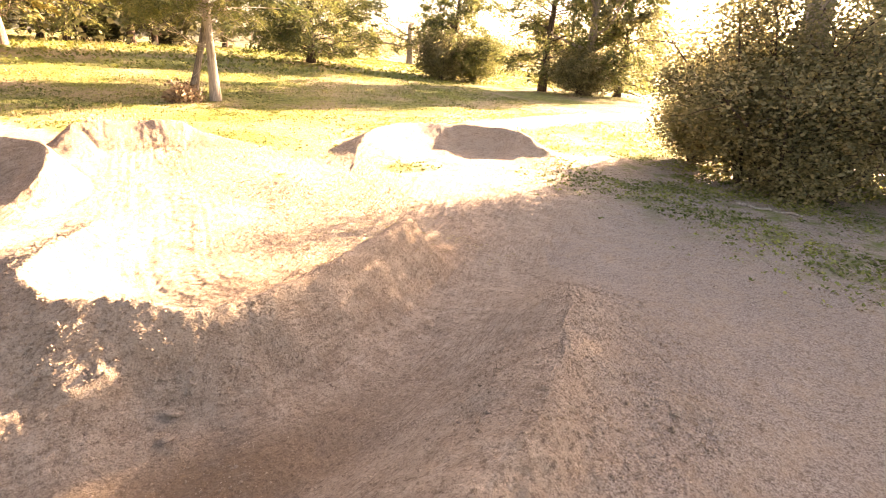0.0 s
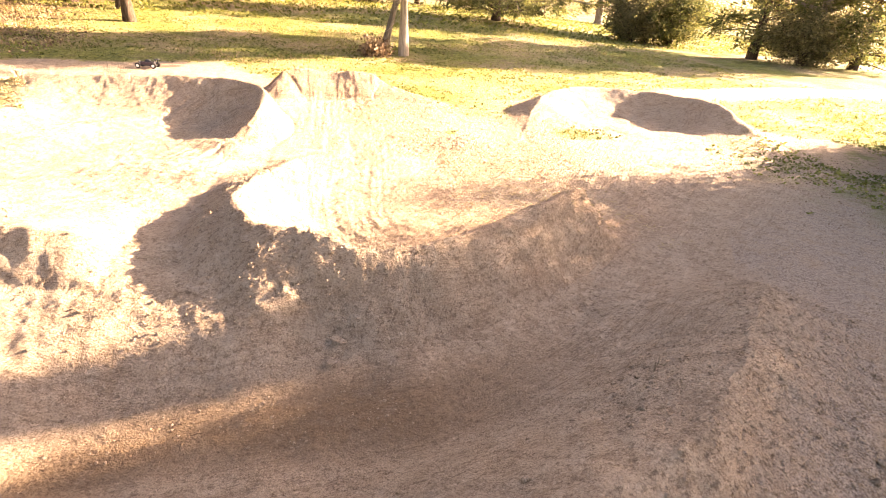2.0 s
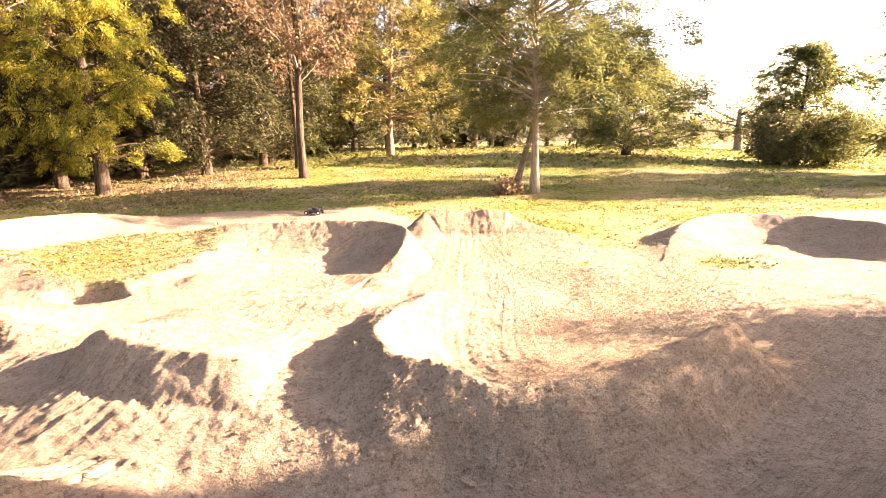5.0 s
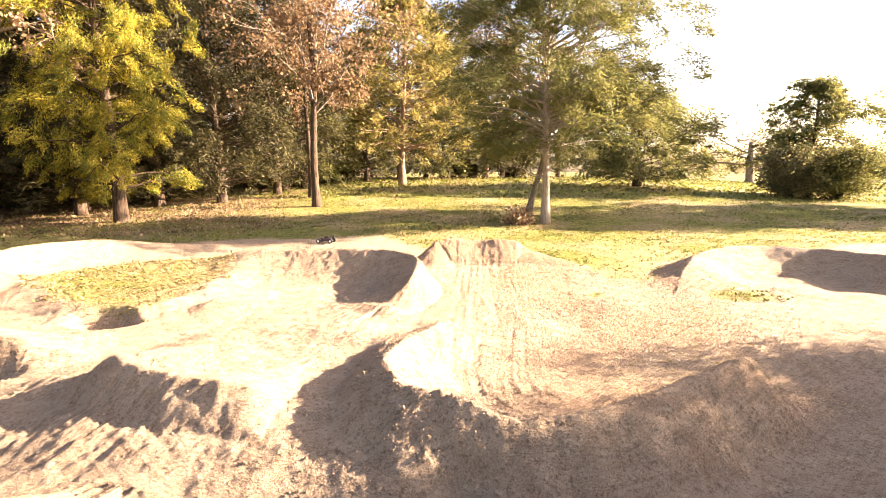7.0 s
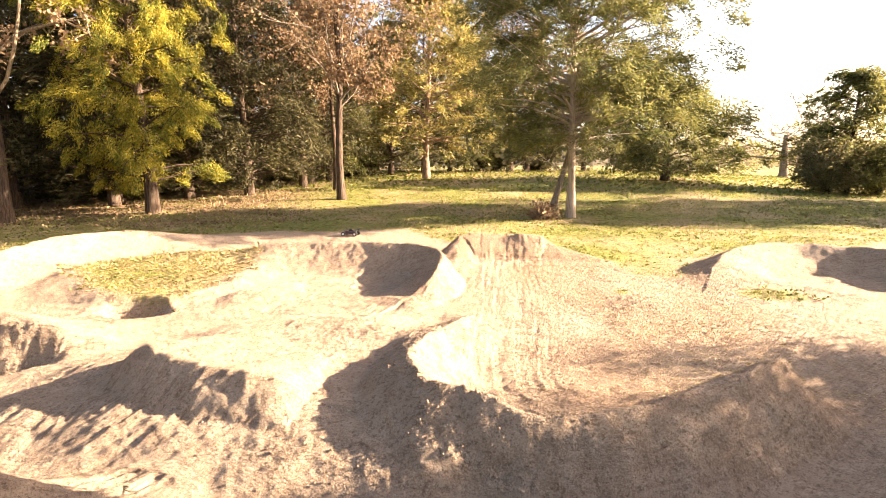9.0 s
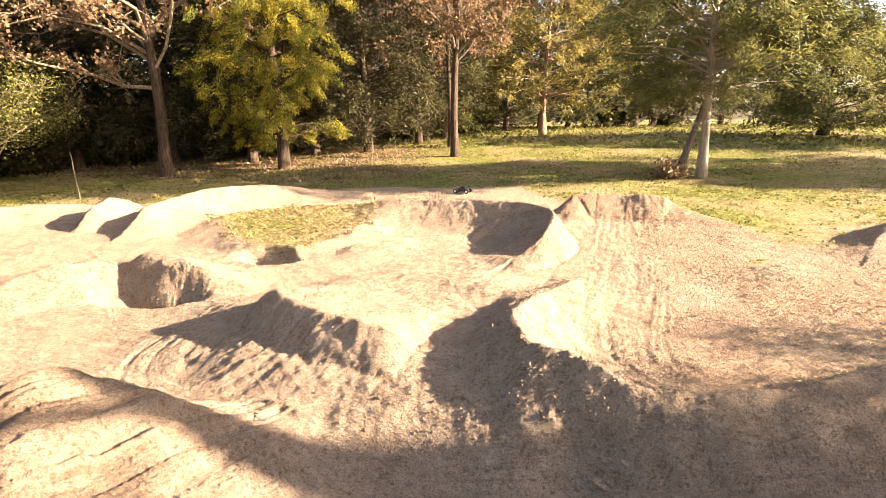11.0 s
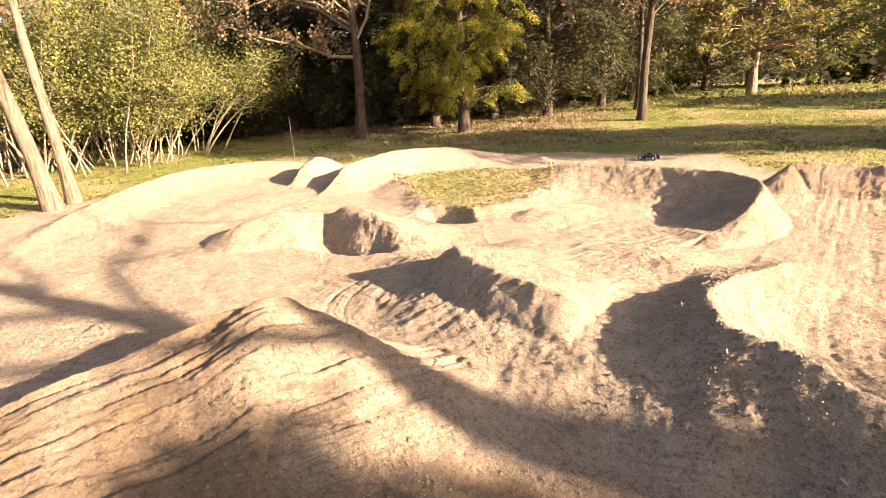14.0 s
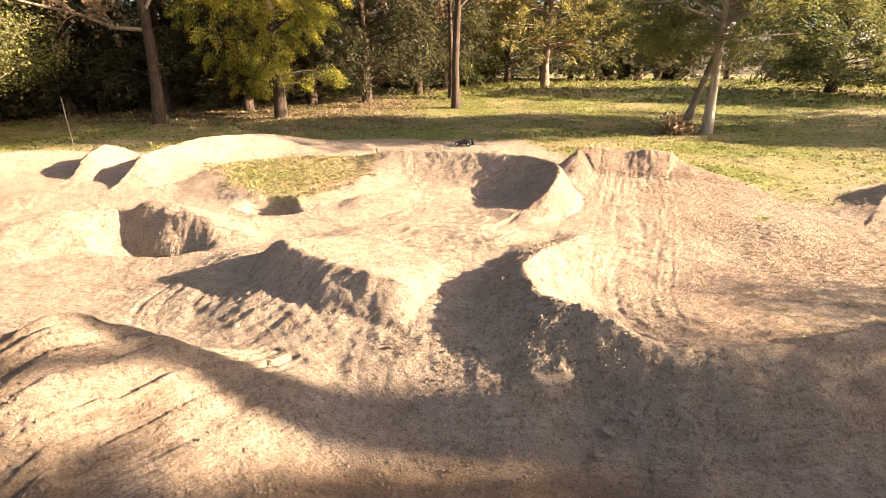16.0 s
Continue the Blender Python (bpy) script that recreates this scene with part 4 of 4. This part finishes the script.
def stuff(name, me, material, label, category):
    me.materials.append(material)
    return tagged(new(name, me), label, category, kind="stuff")


def clod_mesh(name, x, y, z, size, rng):
    """Crumbs of earth: small uneven eight-sided lumps, partly sunk."""
    n = len(x)
    dirs = np.array([(1, 0, 0), (0, 1, 0), (-1, 0, 0), (0, -1, 0), (0, 0, 1), (0, 0, -1)], float)
    v = dirs[None] * size[:, None, None] * rng.uniform(0.55, 1.25, (n, 6, 1)) + rng.normal(0, 0.22, (n, 6, 3)) * size[:, None, None]
    a = rng.uniform(0, 6.28, n)
    c, s2 = np.cos(a)[:, None], np.sin(a)[:, None]
    vx, vy = v[..., 0] * c - v[..., 1] * s2, v[..., 0] * s2 + v[..., 1] * c
    v = np.stack([vx + x[:, None], vy + y[:, None], v[..., 2] * 0.8 + (z + size * 0.25)[:, None]], -1)
    tri = np.array([(0, 1, 4), (1, 2, 4), (2, 3, 4), (3, 0, 4), (1, 0, 5), (2, 1, 5), (3, 2, 5), (0, 3, 5)])
    f = (np.arange(n)[:, None, None] * 6 + tri[None]).reshape(-1, 3)
    return quick_mesh(name, v.reshape(-1, 3), f, False)


def blades(name, x, y, z, length, width, upright, rng, sprout=3):
    """Grass and weeds: a few pointed leaves from each place."""
    x, y, z = (np.repeat(q, sprout) for q in (x, y, z))
    n = len(x)
    a = rng.uniform(0, 6.28, n)
    up = rng.uniform(upright * 0.5, upright * 1.4, n)
    d = np.stack([np.cos(a), np.sin(a), up], -1)
    d /= np.linalg.norm(d, axis=1, keepdims=True)
    s2 = np.stack([-np.sin(a), np.cos(a), rng.normal(0, 0.3, n)], -1)
    l = (length * rng.uniform(0.5, 1.5, n))[:, None]
    w = l * width
    p = np.stack([x, y, z], -1) + np.stack([rng.normal(0, 0.02, n), rng.normal(0, 0.02, n), np.full(n, -0.005)], -1)
    v = np.stack([p, p + d * l * 0.5 + s2 * w, p + d * l - np.array([0, 0, 0.15]) * l, p + d * l * 0.5 - s2 * w], 1).reshape(-1, 3)
    return quick_mesh(name, v, np.arange(n * 4).reshape(-1, 4), False)


def rough_here(x, y):
    r = grid_of(ROUGH, x, y)
    return step(r, 0.42, 0.85) * (1 - grid_of(TURF_MASK, x, y)) * np.exp(-np.maximum(0, np.hypot(x, y) - 4) / 5)


x, y, z, rng = scatter(150000, -7, 7, 0.9, 9, rough_here, 900)
stuff("dirt_clods", clod_mesh("dirt_clods", x, y, z, 0.004 + 0.014 * rng.rand(len(x)) ** 3, rng), EARTH, "crumbs and clods of dry clay on the banks", "dirt clods")
x, y, z, rng = scatter(1100, -4, 4, 1.0, 6.5, lambda x, y: np.where(grid_of(LABEL.astype(float), x, y) > 0, grid_of(ROUGH, x, y), 0) ** 2, 901)
stuff("dirt_lumps", clod_mesh("dirt_lumps", x, y, z, 0.012 + 0.022 * rng.rand(len(x)) ** 3, rng), EARTH, "larger broken lumps of clay on the berm faces", "dirt clods")

bare = lambda x, y: (1 - grid_of(TURF_MASK, x, y)) * np.exp(-np.maximum(0, np.hypot(x, y) - 3.5) / 4.5) * (0.12 + 0.88 * step(fbm(x, y, 1.1, 4, 83), -0.1, 0.45))
x, y, z, rng = scatter(150000, -8, 8, 0.9, 11, bare, 911)
stuff("earth_crumbs", clod_mesh("earth_crumbs", x, y, z, 0.003 + 0.011 * rng.rand(len(x)) ** 3, rng), EARTH, "loose crumbs of dry clay over the track", "dirt crumbs")
floor_part = lambda x, y: (1 - grid_of(TURF_MASK, x, y)) * step(fbm(x, y, 0.9, 4, 84), -0.25, 0.4) * step(x, 0.2, 0.9) * (1 - step(x, 3.5, 5.5))
x, y, z, rng = scatter(16000, 0.2, 5.5, 3.9, 10.5, floor_part, 912)
stuff("track_straw", blades("track_straw", x, y, z, 0.045, 0.09, 0.35, rng, 2), STRAW, "dead straw bits trodden into the clay", "straw")

thick = lambda x, y: np.clip(grid_of(TURF_MASK, x, y) * (0.25 + 1.1 * step(fbm(x, y, 0.55, 4, 81), -0.35, 0.45)), 0, 1)
dry_island = lambda x, y: 1 - 0.75 * step(grid_of(ISL, x, y), -0.2, 0.2)
x, y, z, rng = scatter(56000, -22, 16, 0, 26, lambda x, y: thick(x, y) * dry_island(x, y) * (1 - 0.7 * grid_of(LITTER_MASK, x, y)), 902)
stuff("grass", blades("grass", x, y, z, 0.06, 0.2, 1.0, rng, 4), TURF, "low yellow-green winter grass and clover", "grass")
x, y, z, rng = scatter(11000, -24, 40, 24, 46, lambda x, y: np.ones(len(x)), 903)
stuff("far_grass", blades("far_grass", x, y, z, 0.14, 0.3, 1.2, rng, 3), TURF, "thin grass of the field behind", "grass")
x, y, z, rng = scatter(26000, 3.5, 15, -0.5, 8, lambda x, y: grid_of(MOSS, x, y) * step(fbm(x, y, 0.8, 3, 85), -0.35, 0.3), 904)
stuff("short_weeds", blades("short_weeds", x, y, z, 0.05, 0.3, 0.8, rng, 3), TURF, "patchy short weeds on trodden earth", "weeds")
x, y, z, rng = scatter(2200, -8, -3.5, 6.3, 10.3, lambda x, y: step(grid_of(ISL, x, y), -0.1, 0.1), 909)
stuff("island_straw", blades("island_straw", x, y, z, 0.07, 0.1, 0.7, rng, 4), STRAW, "dry straw and thin grass on the island", "grass")
x, y, z, rng = scatter(9000, -12, 12, 7, 24, lambda x, y: 0.45 * grid_of(TURF_MASK, x, y) * step(fbm(x, y, 0.4, 3, 86), 0.0, 0.4), 905)
stuff("dry_grass", blades("dry_grass", x, y, z, 0.12, 0.07, 1.8, rng, 4), STRAW, "dry straw-coloured grass stalks", "grass")
x, y, z, rng = scatter(3600, -12, 30, 17, 40, lambda x, y: step(fbm(x, y, 0.25, 3, 87), -0.05, 0.35), 906)
stuff("tall_weeds", blades("tall_weeds", x, y, z, 0.42, 0.008, 3.2, rng, 3), STRAW, "tall dry weed stalks in the field", "weeds")
x, y, z, rng = scatter(14000, 2.5, 12, -0.5, 6.5, lambda x, y: 0.6 * step(x, 4.5, 8.5), 907)
stuff("leaf_litter", leaf_mesh("leaf_litter", np.stack([x, y, z + 0.008], -1), np.full(len(x), 0.016), rng, "broad", 0.0), LITTER, "scattered dead leaves and bark crumbs", "leaf litter")
x, y, z, rng = scatter(22000, -24, -6, 14, 30, lambda x, y: step(fbm(x, y, 0.3, 3, 88), -0.3, 0.2), 908)
stuff("forest_litter", leaf_mesh("forest_litter", np.stack([x, y, z + 0.015], -1), np.full(len(x), 0.06), rng, "broad", 0.0), LITTER, "brown leaf litter under the trees", "leaf litter")


def stick(label, a, b, r, seed, material=TWIG, category="stick"):
    rng = np.random.RandomState(seed)
    limb = Limbs()
    pts = np.array([(1 - q) * np.array(a) + q * np.array(b) for q in np.linspace(0, 1, 7)]) - np.array(a)
    pts[1:-1] += rng.normal(0, 0.012, (5, 3))
    limb.tube(pts, np.linspace(r, r * 0.5, 7), 6)
    limb.tube([pts[3], pts[3] + np.array([0.06, 0.05, 0.03]), pts[3] + np.array([0.1, 0.1, 0.05])], [r * 0.5, r * 0.4, r * 0.2], 4)
    me = limb.mesh("stick")
    me.materials.append(material)
    ob = tagged(new("stick", me), label, category)
    ob.matrix_world = pose(*a)
    return ob


def lying(x, y, lift=0.02):
    return (x, y, height(x, y) + lift)


stick("pale fallen branch lying in the weeds", lying(8.8, 4.1), lying(9.1, 3.2), 0.028, 1, BARK_PALE)
stick("thin twig on the channel's bank", lying(1.7, 1.85), lying(1.9, 1.87), 0.006, 2)
stick("thin twig on the clay slope", lying(-2.2, 2.75, 0.01), lying(-2.1, 2.72, 0.01), 0.006, 3)
ox, oy = -13.4, 10.4
stick("thin upright stake at the wood's edge", (ox, oy, height(ox, oy) - 0.05), (ox - 0.05, oy, height(ox, oy) + 1.25), 0.02, 4, BARK_GREY, "stake")


def clay_slab(x, y, sx, sy, sz, seed, turn):
    rng = np.random.RandomState(seed)
    bm = bmesh.new()
    bmesh.ops.create_icosphere(bm, subdivisions=2, radius=1)
    for v in bm.verts:
        f = 0.8 + 0.35 * rng.rand()
        v.co = Vector((v.co.x * sx * f, v.co.y * sy * f, max(-0.6, min(0.6, v.co.z * 1.4)) * sz))
    me = bpy.data.meshes.new("clay_chunk")
    bm.to_mesh(me)
    bm.free()
    me.materials.append(EARTH)
    ob = tagged(new("clay_chunk", me), "flat broken chunk of pale clay on the berm's foot", "clay chunk", "clay chunks")
    ob.matrix_world = pose(x, y, height(x, y) + sz * 0.3, 8, 12, turn)


clay_slab(0.17, 2.87, 0.06, 0.045, 0.02, 1, 20)
clay_slab(0.12, 2.74, 0.07, 0.04, 0.015, 2, 60)
clay_slab(0.3, 2.95, 0.03, 0.03, 0.015, 3, 10)


# ---- model buggy ----
def buggy(x, y, turn):
    """A small radio-controlled off-road buggy."""
    z = height(x, y)
    car = thing("model_buggy", x, y, z, "small dark radio-controlled buggy on the dirt path", "model car", turn=turn)
    shell = plain_material("buggy_shell", (0.07, 0.03, 0.025), 0.35)
    black = plain_material("buggy_plastic", (0.02, 0.02, 0.022), 0.6)
    rubber = plain_material("buggy_rubber", (0.025, 0.023, 0.02), 0.9)
    white = plain_material("buggy_white", (0.7, 0.68, 0.64), 0.5)

    def box(size, at, taper=1.0):
        bm = bmesh.new()
        bmesh.ops.create_cube(bm, size=1)
        for v in bm.verts:
            k = taper if v.co.z > 0 else 1
            v.co = Vector((v.co.x * size[0] * k, v.co.y * size[1] * k, v.co.z * size[2])) + Vector(at)
        bmesh.ops.bevel(bm, geom=bm.edges[:], offset=min(size) * 0.18, segments=2, affect="EDGES")
        return bm

    part("chassis", box((0.36, 0.11, 0.02), (0, 0, 0.055)), black, car)
    part("body", box((0.30, 0.12, 0.06), (0.0, 0, 0.095), 0.8), shell, car, "dark red painted shell")
    part("cabin", box((0.13, 0.09, 0.05), (-0.01, 0, 0.145), 0.65), black, car)
    part("nose", box((0.10, 0.07, 0.03), (0.18, 0, 0.075), 0.7), white, car, "white nose panel")
    part("bumper", box((0.03, 0.14, 0.02), (0.23, 0, 0.06)), black, car)
    part("wing", box((0.08, 0.19, 0.008), (-0.21, 0, 0.185)), black, car)
    for sy in (-0.05, 0.05):
        part("wing_mount", box((0.015, 0.008, 0.08), (-0.19, sy, 0.145)), black, car)
    for sx in (-0.15, 0.16):
        part("shock_tower", box((0.01, 0.1, 0.06), (sx, 0, 0.11)), black, car)
        for sy in (-1, 1):
            part("suspension_arm", box((0.03, 0.09, 0.012), (sx, sy * 0.09, 0.058)), black, car)
            bm = bmesh.new()
            bmesh.ops.create_cone(bm, cap_ends=True, segments=20, radius1=0.056, radius2=0.056, depth=0.055, matrix=Matrix.Rotation(radians(90), 4, "X"))
            bmesh.ops.bevel(bm, geom=[e for e in bm.edges if e.calc_face_angle(0) > 1], offset=0.01, segments=2, affect="EDGES")
            bmesh.ops.translate(bm, verts=bm.verts, vec=(sx, sy * 0.135, 0.056))
            wheel = part("wheel", bm, rubber, car)
            bm = bmesh.new()
            bmesh.ops.create_cone(bm, cap_ends=True, segments=14, radius1=0.032, radius2=0.028, depth=0.012, matrix=Matrix.Rotation(radians(-90 * sy), 4, "X"))
            bmesh.ops.translate(bm, verts=bm.verts, vec=(sx, sy * 0.165, 0.056))
            part("rim", bm, white, wheel, "pale wheel rim")
    return car


buggy(-3.33, 13.05, 175)
